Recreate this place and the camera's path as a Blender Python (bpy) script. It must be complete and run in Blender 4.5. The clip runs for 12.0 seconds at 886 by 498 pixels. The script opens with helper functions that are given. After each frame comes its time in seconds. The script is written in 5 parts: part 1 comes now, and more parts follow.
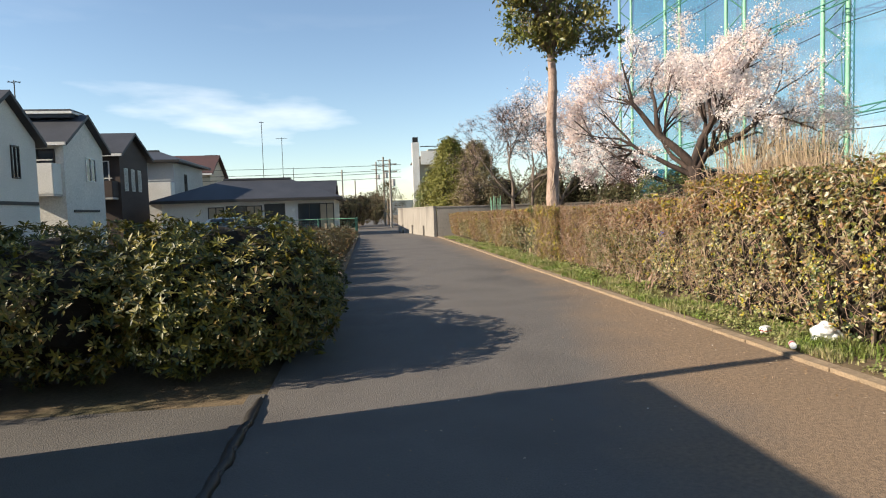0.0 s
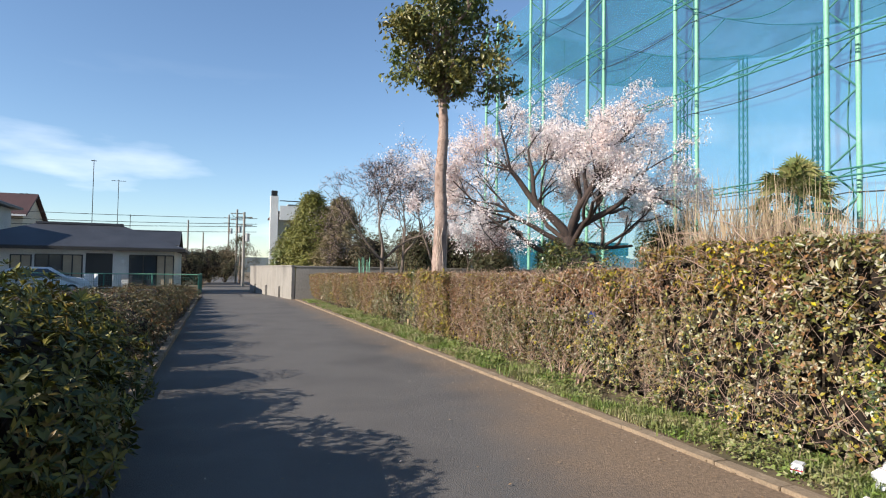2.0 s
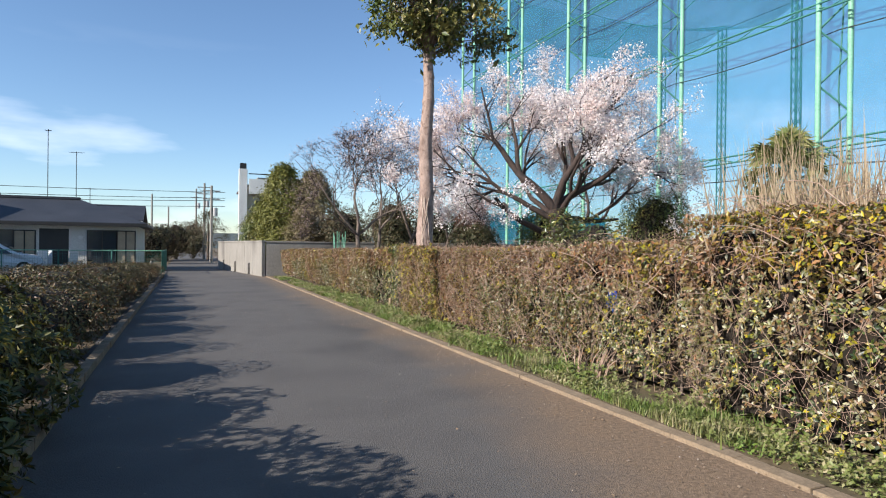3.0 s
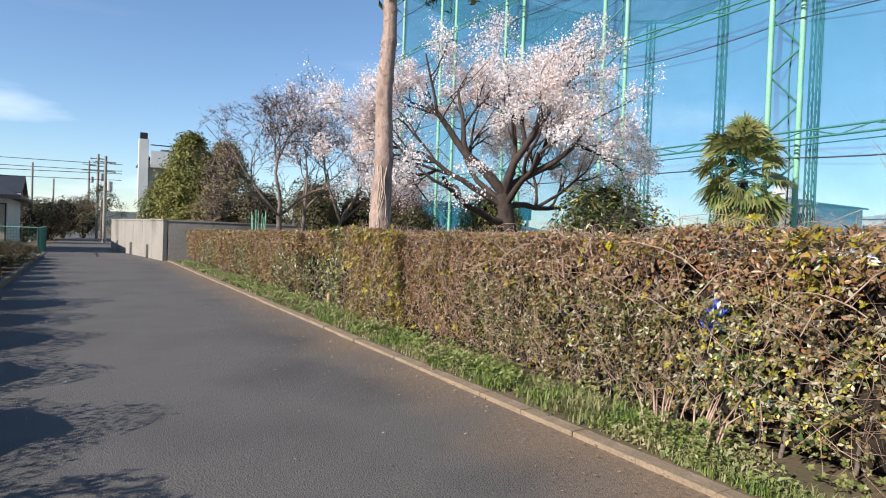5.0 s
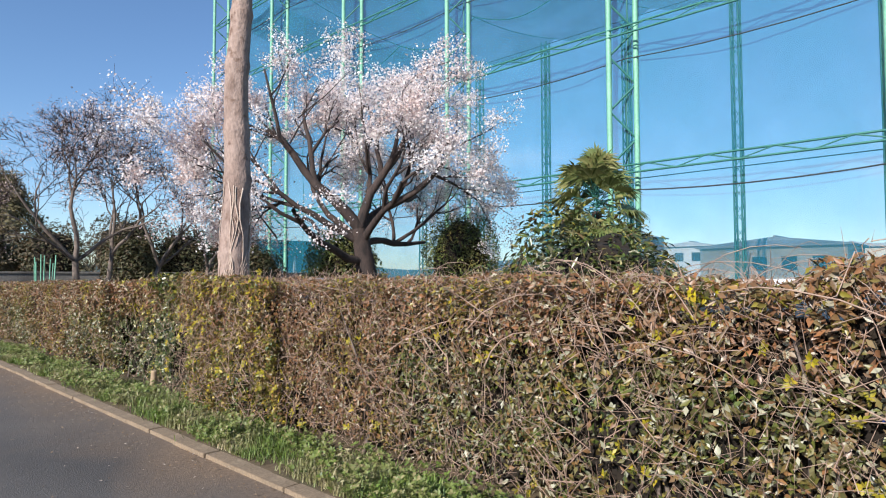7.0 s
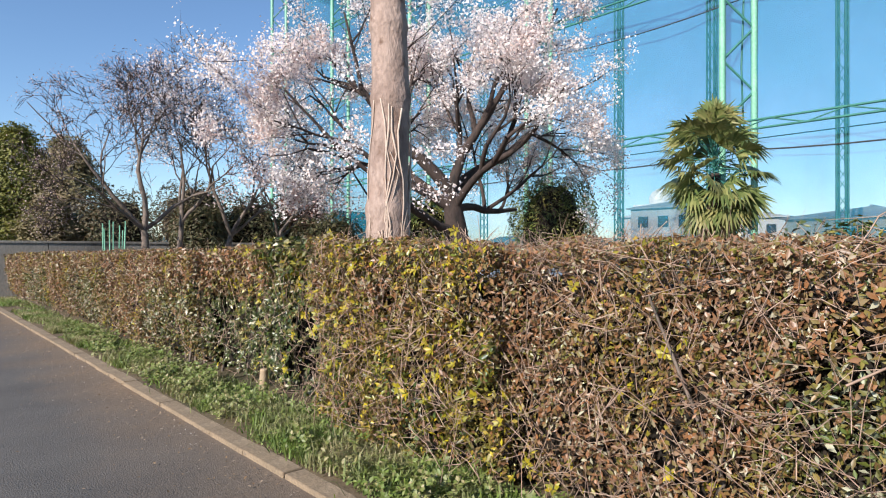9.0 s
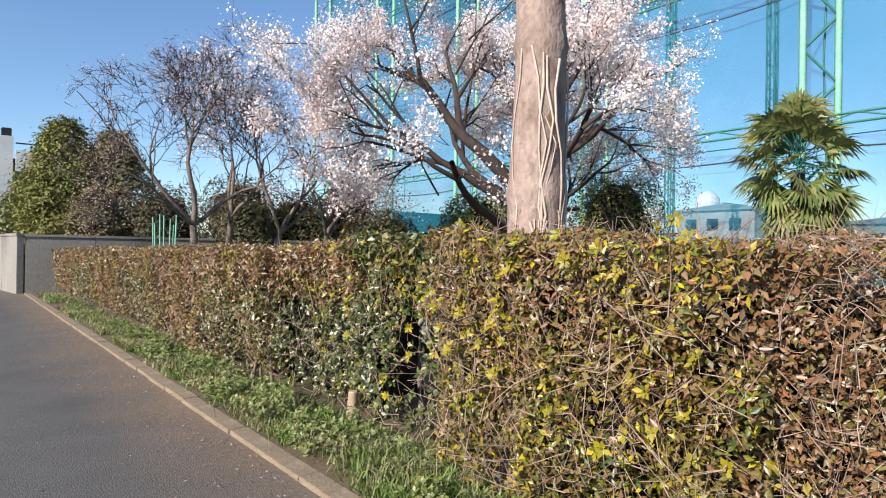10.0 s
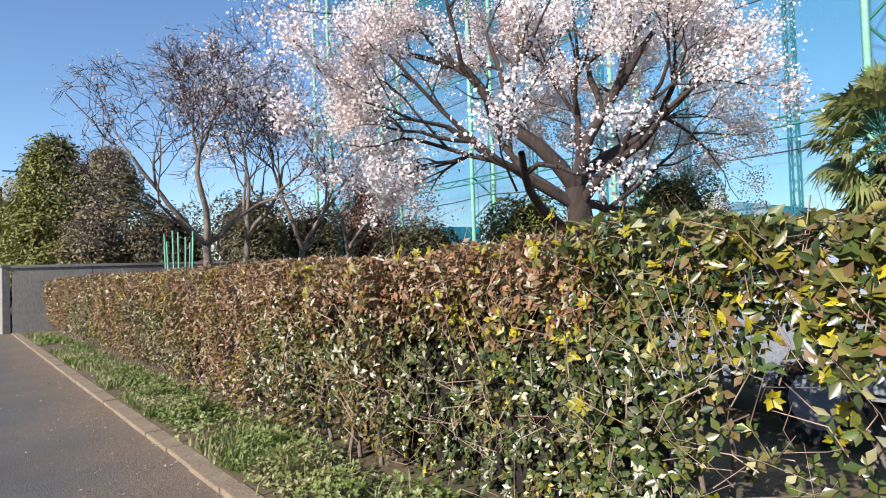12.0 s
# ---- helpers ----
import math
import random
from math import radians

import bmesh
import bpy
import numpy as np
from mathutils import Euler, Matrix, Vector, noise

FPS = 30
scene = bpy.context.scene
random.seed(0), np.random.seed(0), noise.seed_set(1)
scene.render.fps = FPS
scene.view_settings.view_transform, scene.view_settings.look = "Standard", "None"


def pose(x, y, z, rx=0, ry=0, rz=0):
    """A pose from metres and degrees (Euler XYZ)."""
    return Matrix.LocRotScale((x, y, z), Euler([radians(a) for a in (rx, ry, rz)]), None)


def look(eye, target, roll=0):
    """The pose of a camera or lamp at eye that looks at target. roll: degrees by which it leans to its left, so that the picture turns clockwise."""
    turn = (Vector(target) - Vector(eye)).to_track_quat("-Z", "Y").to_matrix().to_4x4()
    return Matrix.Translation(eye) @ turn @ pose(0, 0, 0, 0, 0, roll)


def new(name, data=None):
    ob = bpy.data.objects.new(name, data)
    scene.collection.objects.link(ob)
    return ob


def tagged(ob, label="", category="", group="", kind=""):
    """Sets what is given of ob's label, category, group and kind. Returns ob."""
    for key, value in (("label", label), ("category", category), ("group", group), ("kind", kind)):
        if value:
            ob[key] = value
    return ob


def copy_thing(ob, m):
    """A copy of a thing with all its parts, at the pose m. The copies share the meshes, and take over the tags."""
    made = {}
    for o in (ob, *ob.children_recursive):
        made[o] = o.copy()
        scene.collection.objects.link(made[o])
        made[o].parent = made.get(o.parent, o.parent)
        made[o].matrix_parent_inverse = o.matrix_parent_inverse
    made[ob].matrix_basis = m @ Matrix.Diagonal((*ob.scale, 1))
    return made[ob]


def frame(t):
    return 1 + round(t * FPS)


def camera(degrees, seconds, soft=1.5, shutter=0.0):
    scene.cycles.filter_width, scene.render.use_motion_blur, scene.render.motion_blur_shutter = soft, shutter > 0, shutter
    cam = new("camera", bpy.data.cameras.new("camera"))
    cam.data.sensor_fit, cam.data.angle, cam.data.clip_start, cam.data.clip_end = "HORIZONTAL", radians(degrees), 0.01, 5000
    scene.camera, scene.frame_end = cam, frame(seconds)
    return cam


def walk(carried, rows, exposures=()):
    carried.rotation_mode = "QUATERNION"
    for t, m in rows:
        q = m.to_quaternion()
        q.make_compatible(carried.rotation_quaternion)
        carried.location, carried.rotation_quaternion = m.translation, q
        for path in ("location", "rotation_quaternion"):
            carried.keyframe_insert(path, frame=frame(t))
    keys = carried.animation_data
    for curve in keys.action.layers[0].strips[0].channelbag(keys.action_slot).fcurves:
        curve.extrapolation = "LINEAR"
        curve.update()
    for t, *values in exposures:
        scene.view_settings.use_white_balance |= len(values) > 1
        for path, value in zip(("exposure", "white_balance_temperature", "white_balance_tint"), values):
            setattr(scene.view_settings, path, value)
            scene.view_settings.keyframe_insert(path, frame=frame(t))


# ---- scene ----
cam = camera(71.7, 12.0, soft=1.1)
EXPOSURES = [(0.0, 0.96, 7300, 10), (1.5, 0.86, 6800, 10), (2.5, 0.74, 6150, 10), (5.5, 0.72, 6200, 10), (7.0, 0.6, 5900, 10), (9.5, 0.74, 6100, 10), (12.0, 0.8, 6000, 10)]
METRES, EYE, TILT, LEAN, TURN = 16.3, 1.5, 0.5, -1.5, -6.8
ROWS = [
    (0.0, 0.0, 0.0, 0.0, -0.23, -4.1, 3.26),
    (0.5, -0.0062, 0.044, -0.0008, -1.22, -4.49, 1.81),
    (1.0, -0.01, 0.0853, 0.0, -6.97, -1.9, 1.73),
    (1.5, -0.0114, 0.128, -0.0004, -10.2, -3.83, 1.57),
    (2.0, -0.0103, 0.166, -0.0003, -13.41, 1.32, 0.53),
    (2.5, -0.0054, 0.2113, -0.0029, -15.12, -0.76, 2.44),
    (3.0, -0.0074, 0.247, -0.0022, -15.91, -1.01, 0.71),
    (3.5, -0.0079, 0.2872, -0.005, -18.0, 1.17, 0.48),
    (5.5, 0.0026, 0.463, -0.008, -26.22, -3.21, 0.12),
    (6.0, 0.0117, 0.502, -0.0033, -31.41, 3.46, 2.65),
    (6.5, 0.02, 0.5444, -0.0057, -40.33, 3.22, -1.87),
    (7.0, 0.0256, 0.582, -0.0054, -39.53, 1.31, 0.93),
    (9.0, 0.0393, 0.7486, -0.011, -35.1, -1.14, 0.9),
    (9.5, 0.0387, 0.7893, -0.0142, -35.39, 0.14, -1.27),
    (10.0, 0.04, 0.8303, -0.0136, -31.96, -1.0, 0.18),
    (10.5, 0.0398, 0.8707, -0.0177, -32.25, -2.48, 2.04),
    (11.0, 0.04, 0.9104, -0.0174, -26.56, -1.77, 1.85),
    (11.5, 0.0397, 0.9508, -0.0193, -29.44, -2.08, 1.09),
    (12.0, 0.0429, 0.9899, -0.0184, -32.4, 0.38, 2.86),
]
walk(cam, [(t, pose(0, 0, EYE, TILT, LEAN, TURN) @ pose(METRES * x, METRES * y, METRES * z, 90 + pitch, roll, yaw)) for t, x, y, z, yaw, pitch, roll in ROWS], EXPOSURES)

# ---- world, sun ----
SUN_EL, SUN_AZ = radians(28.0), math.atan2(-1.0, -0.20)
world = bpy.data.worlds.new("world")
scene.world = world
world.use_nodes = True
wn, wl = world.node_tree.nodes, world.node_tree.links
wn.clear()
sky = wn.new("ShaderNodeTexSky")
sky.sky_type, sky.sun_disc = "NISHITA", False
sky.sun_elevation, sky.sun_rotation = SUN_EL, SUN_AZ % (2 * math.pi)
sky.air_density, sky.dust_density, sky.ozone_density = 1.0, 0.1, 3.4
wtc = wn.new("ShaderNodeTexCoord")
wmap = wn.new("ShaderNodeMapping")
wmap.inputs["Scale"].default_value = (1.0, 1.0, 4.5)
wmap.inputs["Location"].default_value = (0.9, 0.35, 0.1)
wnoise = wn.new("ShaderNodeTexNoise")
wnoise.inputs["Scale"].default_value, wnoise.inputs["Detail"].default_value = 2.3, 6.0
wramp = wn.new("ShaderNodeValToRGB")
wramp.color_ramp.elements[0].position, wramp.color_ramp.elements[1].position = 0.56, 0.78
wsep = wn.new("ShaderNodeSeparateXYZ")
wlow = wn.new("ShaderNodeMapRange")
for k, v in (("From Min", 0.30), ("From Max", 0.10), ("To Min", 0.0), ("To Max", 0.85)):
    wlow.inputs[k].default_value = v
wmul = wn.new("ShaderNodeMath")
wmul.operation = "MULTIPLY"
wmix = wn.new("ShaderNodeMix")
wmix.data_type = "RGBA"
wmix.inputs[7].default_value = (9.0, 9.2, 9.6, 1)
wbg = wn.new("ShaderNodeBackground")
wbg.inputs["Strength"].default_value = 0.10
wout = wn.new("ShaderNodeOutputWorld")
wl.new(wtc.outputs["Generated"], wmap.inputs["Vector"])
wl.new(wmap.outputs["Vector"], wnoise.inputs["Vector"])
wl.new(wnoise.outputs["Fac"], wramp.inputs["Fac"])
wl.new(wtc.outputs["Generated"], wsep.inputs["Vector"])
wl.new(wsep.outputs["Z"], wlow.inputs["Value"])
wl.new(wramp.outputs["Color"], wmul.inputs[0])
wl.new(wlow.outputs["Result"], wmul.inputs[1])
wl.new(wmul.outputs[0], wmix.inputs[0])
wl.new(sky.outputs["Color"], wmix.inputs[6])
wl.new(wmix.outputs[2], wbg.inputs["Color"])
wl.new(wbg.outputs[0], wout.inputs["Surface"])
sun_data = bpy.data.lights.new("sun", "SUN")
sun_data.energy, sun_data.angle, sun_data.color = 5.0, radians(0.5), (1.0, 0.91, 0.79)
sun = new("sun", sun_data)
sd = Vector((math.sin(SUN_AZ) * math.cos(SUN_EL), math.cos(SUN_AZ) * math.cos(SUN_EL), math.sin(SUN_EL)))
sun.matrix_world = look(sd * 60, (0, 0, 0))


# ---- materials ----
def tree_of(name):
    m = bpy.data.materials.new(name)
    m.use_nodes = True
    return m, m.node_tree.nodes, m.node_tree.links, m.node_tree.nodes["Principled BSDF"]


def ramp(nodes, cols, lo=0.0, hi=1.0):
    r = nodes.new("ShaderNodeValToRGB")
    e = r.color_ramp.elements
    while len(e) < len(cols):
        e.new(0.5)
    for i, c in enumerate(cols):
        e[i].position = lo + (hi - lo) * i / max(1, len(cols) - 1)
        e[i].color = (*c, 1)
    return r


def noise_tex(nodes, links, scale, detail=5.0, vec=None, stretch=(1, 1, 1)):
    tc = nodes.new("ShaderNodeTexCoord")
    mp = nodes.new("ShaderNodeMapping")
    mp.inputs["Scale"].default_value = stretch
    n = nodes.new("ShaderNodeTexNoise")
    n.inputs["Scale"].default_value, n.inputs["Detail"].default_value = scale, detail
    links.new(tc.outputs["Object"], mp.inputs["Vector"])
    links.new(mp.outputs["Vector"], n.inputs["Vector"])
    return n


def deep(c):
    return tuple(0.95 * q ** 1.2 for q in c)


def surface(name, cols, big=0.8, fine=30.0, rough=0.8, bump=0.15, metal=0.0, stretch=(1, 1, 1), dirt=None, spread=(0.3, 0.7)):
    """A worn surface: broad patches, fine grain, slight relief."""
    m, n, l, p = tree_of(name)
    a = noise_tex(n, l, big, 4, stretch=stretch)
    b = noise_tex(n, l, fine, 6, stretch=stretch)
    r = ramp(n, [deep(c) for c in cols], *spread)
    l.new(a.outputs["Fac"], r.inputs["Fac"])
    g = ramp(n, [(0.72, 0.72, 0.72), (1.18, 1.18, 1.18)], 0.3, 0.7)
    l.new(b.outputs["Fac"], g.inputs["Fac"])
    mx = n.new("ShaderNodeMix")
    mx.data_type, mx.blend_type = "RGBA", "MULTIPLY"
    mx.inputs[0].default_value = 0.8
    l.new(r.outputs[0], mx.inputs[6])
    l.new(g.outputs[0], mx.inputs[7])
    col = mx.outputs[2]
    if dirt:
        d = noise_tex(n, l, dirt[1], 7)
        dr = ramp(n, [(0, 0, 0), (1, 1, 1)], dirt[2], dirt[2] + 0.12)
        l.new(d.outputs["Fac"], dr.inputs["Fac"])
        m2 = n.new("ShaderNodeMix")
        m2.data_type = "RGBA"
        l.new(dr.outputs[0], m2.inputs[0])
        l.new(col, m2.inputs[6])
        m2.inputs[7].default_value = (*deep(dirt[0]), 1)
        col = m2.outputs[2]
    l.new(col, p.inputs["Base Color"])
    p.inputs["Roughness"].default_value, p.inputs["Metallic"].default_value = rough, metal
    if bump:
        bp = n.new("ShaderNodeBump")
        bp.inputs["Strength"].default_value, bp.inputs["Distance"].default_value = bump, 0.02
        l.new(b.outputs["Fac"], bp.inputs["Height"])
        l.new(bp.outputs[0], p.inputs["Normal"])
    return m


def foliage(name, a, b, scale=1.2, rough=0.38, through_light=0.16, cut=(0.42, 0.58)):
    """Leaves: two families of tones, each leaf its own tone, in patches."""
    m, n, l, p = tree_of(name)
    geo = n.new("ShaderNodeNewGeometry")
    ra, rb = ramp(n, a), ramp(n, b)
    l.new(geo.outputs["Random Per Island"], ra.inputs["Fac"])
    l.new(geo.outputs["Random Per Island"], rb.inputs["Fac"])
    t = noise_tex(n, l, scale, 3)
    tr = ramp(n, [(0, 0, 0), (1, 1, 1)], *cut)
    l.new(t.outputs["Fac"], tr.inputs["Fac"])
    mx = n.new("ShaderNodeMix")
    mx.data_type = "RGBA"
    l.new(tr.outputs[0], mx.inputs[0])
    l.new(ra.outputs[0], mx.inputs[6])
    l.new(rb.outputs[0], mx.inputs[7])
    l.new(mx.outputs[2], p.inputs["Base Color"])
    p.inputs["Roughness"].default_value = rough
    ts = n.new("ShaderNodeBsdfTranslucent")
    l.new(mx.outputs[2], ts.inputs["Color"])
    ms = n.new("ShaderNodeMixShader")
    ms.inputs[0].default_value = through_light
    out = n["Material Output"]
    l.new(p.outputs[0], ms.inputs[1])
    l.new(ts.outputs[0], ms.inputs[2])
    l.new(ms.outputs[0], out.inputs["Surface"])
    return m


def net_material(name, col, opaque):
    m, n, l, p = tree_of(name)
    p.inputs["Base Color"].default_value, p.inputs["Roughness"].default_value = (*col, 1), 0.8
    tp = n.new("ShaderNodeBsdfTransparent")
    ms = n.new("ShaderNodeMixShader")
    w = noise_tex(n, l, 0.25, 3)
    mr = n.new("ShaderNodeMapRange")
    for k, v in (("From Min", 0.3), ("From Max", 0.7), ("To Min", opaque * 0.75), ("To Max", opaque * 1.25)):
        mr.inputs[k].default_value = v
    l.new(w.outputs["Fac"], mr.inputs["Value"])
    l.new(mr.outputs[0], ms.inputs[0])
    l.new(tp.outputs[0], ms.inputs[1])
    l.new(p.outputs[0], ms.inputs[2])
    l.new(ms.outputs[0], n["Material Output"].inputs["Surface"])
    return m


def glass_pane(name):
    m, n, l, p = tree_of(name)
    p.inputs["Base Color"].default_value = (0.03, 0.04, 0.05, 1)
    p.inputs["Roughness"].default_value, p.inputs["Specular IOR Level"].default_value = 0.08, 0.7
    return m


M_ASPHALT = surface("asphalt", [(0.10, 0.092, 0.085), (0.14, 0.13, 0.118), (0.115, 0.105, 0.096)], 0.5, 90, 0.85, 0.5, dirt=((0.20, 0.165, 0.125), 22, 0.66))


def road_material():
    m = surface("lane_asphalt", [(0.118, 0.109, 0.102), (0.165, 0.152, 0.14), (0.135, 0.124, 0.115)], 0.5, 90, 0.85, 0.5, dirt=((0.24, 0.19, 0.145), 26, 0.67))
    n, l = m.node_tree.nodes, m.node_tree.links
    p = n["Principled BSDF"]
    old = p.inputs["Base Color"].links[0].from_socket
    tc = n.new("ShaderNodeTexCoord")
    sp = n.new("ShaderNodeSeparateXYZ")
    l.new(tc.outputs["Object"], sp.inputs[0])
    near = n.new("ShaderNodeMapRange")
    for k, v in (("From Min", 11.0), ("From Max", 1.5), ("To Min", 0.0), ("To Max", 2.0)):
        near.inputs[k].default_value = v
    l.new(sp.outputs["Y"], near.inputs["Value"])
    w = noise_tex(n, l, 0.9, 7)
    a = n.new("ShaderNodeMath")
    a.operation = "MULTIPLY_ADD"
    l.new(w.outputs["Fac"], a.inputs[0])
    a.inputs[1].default_value = 1.5
    l.new(sp.outputs["X"], a.inputs[2])
    b = n.new("ShaderNodeMath")
    b.operation = "ADD"
    l.new(a.outputs[0], b.inputs[0])
    l.new(near.outputs[0], b.inputs[1])
    mr = n.new("ShaderNodeMapRange")
    for k, v in (("From Min", 3.8), ("From Max", 4.9), ("To Min", 0.0), ("To Max", 0.9)):
        mr.inputs[k].default_value = v
    l.new(b.outputs[0], mr.inputs["Value"])
    e = noise_tex(n, l, 30, 6)
    er = ramp(n, [(0.135, 0.09, 0.055), (0.27, 0.185, 0.115)], 0.3, 0.7)
    l.new(e.outputs["Fac"], er.inputs["Fac"])
    mx = n.new("ShaderNodeMix")
    mx.data_type = "RGBA"
    l.new(mr.outputs[0], mx.inputs[0])
    l.new(old, mx.inputs[6])
    l.new(er.outputs[0], mx.inputs[7])
    l.new(mx.outputs[2], p.inputs["Base Color"])
    return m


M_ROAD = road_material()
M_EARTH = surface("sandy_earth", [(0.30, 0.21, 0.13), (0.24, 0.165, 0.10), (0.19, 0.145, 0.10)], 1.6, 45, 0.95, 0.4)
M_SOIL = surface("soil", [(0.13, 0.095, 0.06), (0.20, 0.15, 0.09), (0.11, 0.10, 0.05)], 0.7, 25, 0.95, 0.5)
M_KERB = surface("kerb_concrete", [(0.40, 0.31, 0.215), (0.30, 0.235, 0.165), (0.45, 0.36, 0.26)], 2.0, 50, 0.9, 0.35)
M_CONC = surface("wall_concrete", [(0.29, 0.265, 0.235), (0.36, 0.335, 0.30), (0.22, 0.20, 0.18)], 0.5, 22, 0.9, 0.25, stretch=(1, 1, 0.4))
M_BARK = surface("pale_bark", [(0.33, 0.235, 0.19), (0.43, 0.33, 0.28), (0.22, 0.15, 0.12)], 4.0, 38, 0.92, 0.7, stretch=(1, 1, 0.55), dirt=((0.20, 0.125, 0.09), 9, 0.58))
M_BARKD = surface("dark_bark", [(0.05, 0.035, 0.029), (0.09, 0.063, 0.053), (0.035, 0.026, 0.023)], 4.0, 30, 0.9, 0.5, stretch=(1, 1, 0.4))
M_BARKG = surface("grey_bark", [(0.17, 0.135, 0.11), (0.26, 0.21, 0.175), (0.11, 0.09, 0.075)], 4.0, 30, 0.9, 0.4)
M_TWIG = surface("dry_twig", [(0.32, 0.215, 0.165), (0.50, 0.37, 0.29), (0.19, 0.12, 0.085)], 3.0, 20, 0.9, 0.0)
M_VINE = surface("pale_vine", [(0.66, 0.55, 0.46), (0.50, 0.39, 0.32)], 3.0, 20, 0.9, 0.0)
# near-black: the shade inside hedges and shrubs is put into the colour
M_CORE = surface("painted_inner_shade", [(0.025, 0.018, 0.012), (0.045, 0.032, 0.02)], 4.0, 18, 1.0, 0.8)
M_POST = surface("cut_wood", [(0.50, 0.39, 0.27), (0.40, 0.30, 0.20)], 3.0, 30, 0.9, 0.3)
M_STEEL = surface("green_painted_steel", [(0.30, 0.56, 0.40), (0.25, 0.50, 0.36), (0.35, 0.60, 0.45)], 0.6, 12, 0.55, 0.05)
M_STEELD = surface("dark_green_steel", [(0.055, 0.20, 0.165), (0.075, 0.25, 0.20)], 0.6, 12, 0.6, 0.05)
M_CABLE = surface("dark_cable", [(0.04, 0.05, 0.05), (0.06, 0.065, 0.065)], 1, 20, 0.7, 0)
M_NET = net_material("green_net", (0.012, 0.17, 0.26), 0.32)
M_NETR = net_material("roof_net", (0.012, 0.17, 0.26), 0.45)
M_NETF = net_material("far_net", (0.015, 0.18, 0.28), 0.22)
M_WHITE = surface("white_render", [(0.74, 0.72, 0.68), (0.66, 0.65, 0.62)], 0.6, 18, 0.85, 0.1)
M_CREAM = surface("cream_render", [(0.66, 0.58, 0.46), (0.60, 0.52, 0.41)], 0.6, 18, 0.85, 0.1)
M_BROWN = surface("dark_brown_siding", [(0.075, 0.055, 0.05), (0.10, 0.075, 0.065)], 0.5, 20, 0.8, 0.15, stretch=(1, 1, 5))
M_GREYW = surface("grey_render", [(0.46, 0.46, 0.45), (0.54, 0.54, 0.53)], 0.5, 15, 0.85, 0.1)
M_ROOF = surface("dark_roof_tile", [(0.045, 0.05, 0.062), (0.07, 0.075, 0.09)], 0.7, 14, 0.6, 0.3)
M_ROOFR = surface("brown_roof_tile", [(0.12, 0.06, 0.055), (0.09, 0.05, 0.05)], 0.7, 14, 0.7, 0.3)
M_TRIM = surface("white_trim", [(0.78, 0.77, 0.74), (0.70, 0.69, 0.66)], 1, 20, 0.6, 0.05)
M_DARK = surface("dark_frame", [(0.03, 0.028, 0.026), (0.045, 0.04, 0.036)], 1, 20, 0.5, 0.05)
M_BEIGE = surface("beige_shutter", [(0.50, 0.42, 0.31), (0.44, 0.37, 0.28)], 1, 14, 0.7, 0.1, stretch=(1, 1, 6))
M_GLASS = glass_pane("window_glass")
M_CAR = surface("silver_paint", [(0.50, 0.53, 0.58), (0.54, 0.57, 0.61)], 0.5, 60, 0.25, 0.0, metal=0.5)
M_CARW = surface("white_paint", [(0.70, 0.74, 0.78), (0.74, 0.77, 0.80)], 0.5, 60, 0.25, 0.0)
M_RUBBER = surface("black_rubber", [(0.02, 0.02, 0.02), (0.035, 0.035, 0.035)], 2, 40, 0.8, 0.1)
M_PLASTIC = surface("white_plastic", [(0.78, 0.78, 0.78), (0.68, 0.69, 0.70)], 4, 30, 0.4, 0.1)
M_RED = surface("red_print", [(0.5, 0.04, 0.08), (0.55, 0.08, 0.10)], 4, 30, 0.4, 0.0)
M_BLUE = surface("blue_sheet", [(0.03, 0.09, 0.48), (0.06, 0.16, 0.60)], 3, 20, 0.5, 0.2)
M_GREENROOF = surface("green_sheet_roof", [(0.02, 0.12, 0.10), (0.03, 0.16, 0.13)], 0.4, 10, 0.6, 0.1)

BR, RU, OL, YE, DG, MG = (0.22, 0.115, 0.062), (0.31, 0.14, 0.055), (0.15, 0.145, 0.028), (0.50, 0.40, 0.012), (0.03, 0.05, 0.018), (0.085, 0.125, 0.025)
PALE = (0.50, 0.48, 0.34)
L_BROWN = foliage("russet_leaves", [BR, RU, (0.17, 0.09, 0.05), OL, (0.26, 0.16, 0.095), BR, PALE], [OL, BR, MG, YE, RU, DG, (0.20, 0.14, 0.045)], 1.0)
L_MIX = foliage("olive_leaves", [OL, MG, BR, (0.24, 0.20, 0.05), DG, PALE], [BR, OL, DG, RU, MG, (0.30, 0.22, 0.12), PALE], 1.3)
L_DARK = foliage("dark_glossy_leaves", [DG, MG, (0.06, 0.08, 0.03), OL, DG, (0.11, 0.10, 0.05), PALE], [DG, OL, BR, MG, DG, YE], 1.6, 0.3)
L_YEL = foliage("yellow_green_leaves", [YE, BR, (0.22, 0.21, 0.02), OL, BR, (0.13, 0.07, 0.04), MG, DG], [BR, OL, (0.12, 0.065, 0.04), RU, DG, YE, BR], 1.6)
L_SHOOT = foliage("young_yellow_leaves", [(0.48, 0.36, 0.012), (0.28, 0.25, 0.012), (0.15, 0.17, 0.02), (0.52, 0.36, 0.02)], [(0.22, 0.22, 0.02), (0.42, 0.30, 0.015), (0.10, 0.13, 0.02)], 1.2, 0.45, 0.25)
L_WILD = foliage("wild_hedge_leaves", [OL, MG, DG, DG, (0.26, 0.20, 0.06), BR, PALE, YE, MG, DG], [BR, OL, (0.30, 0.20, 0.12), DG, RU, MG, (0.20, 0.13, 0.08), PALE], 1.5)
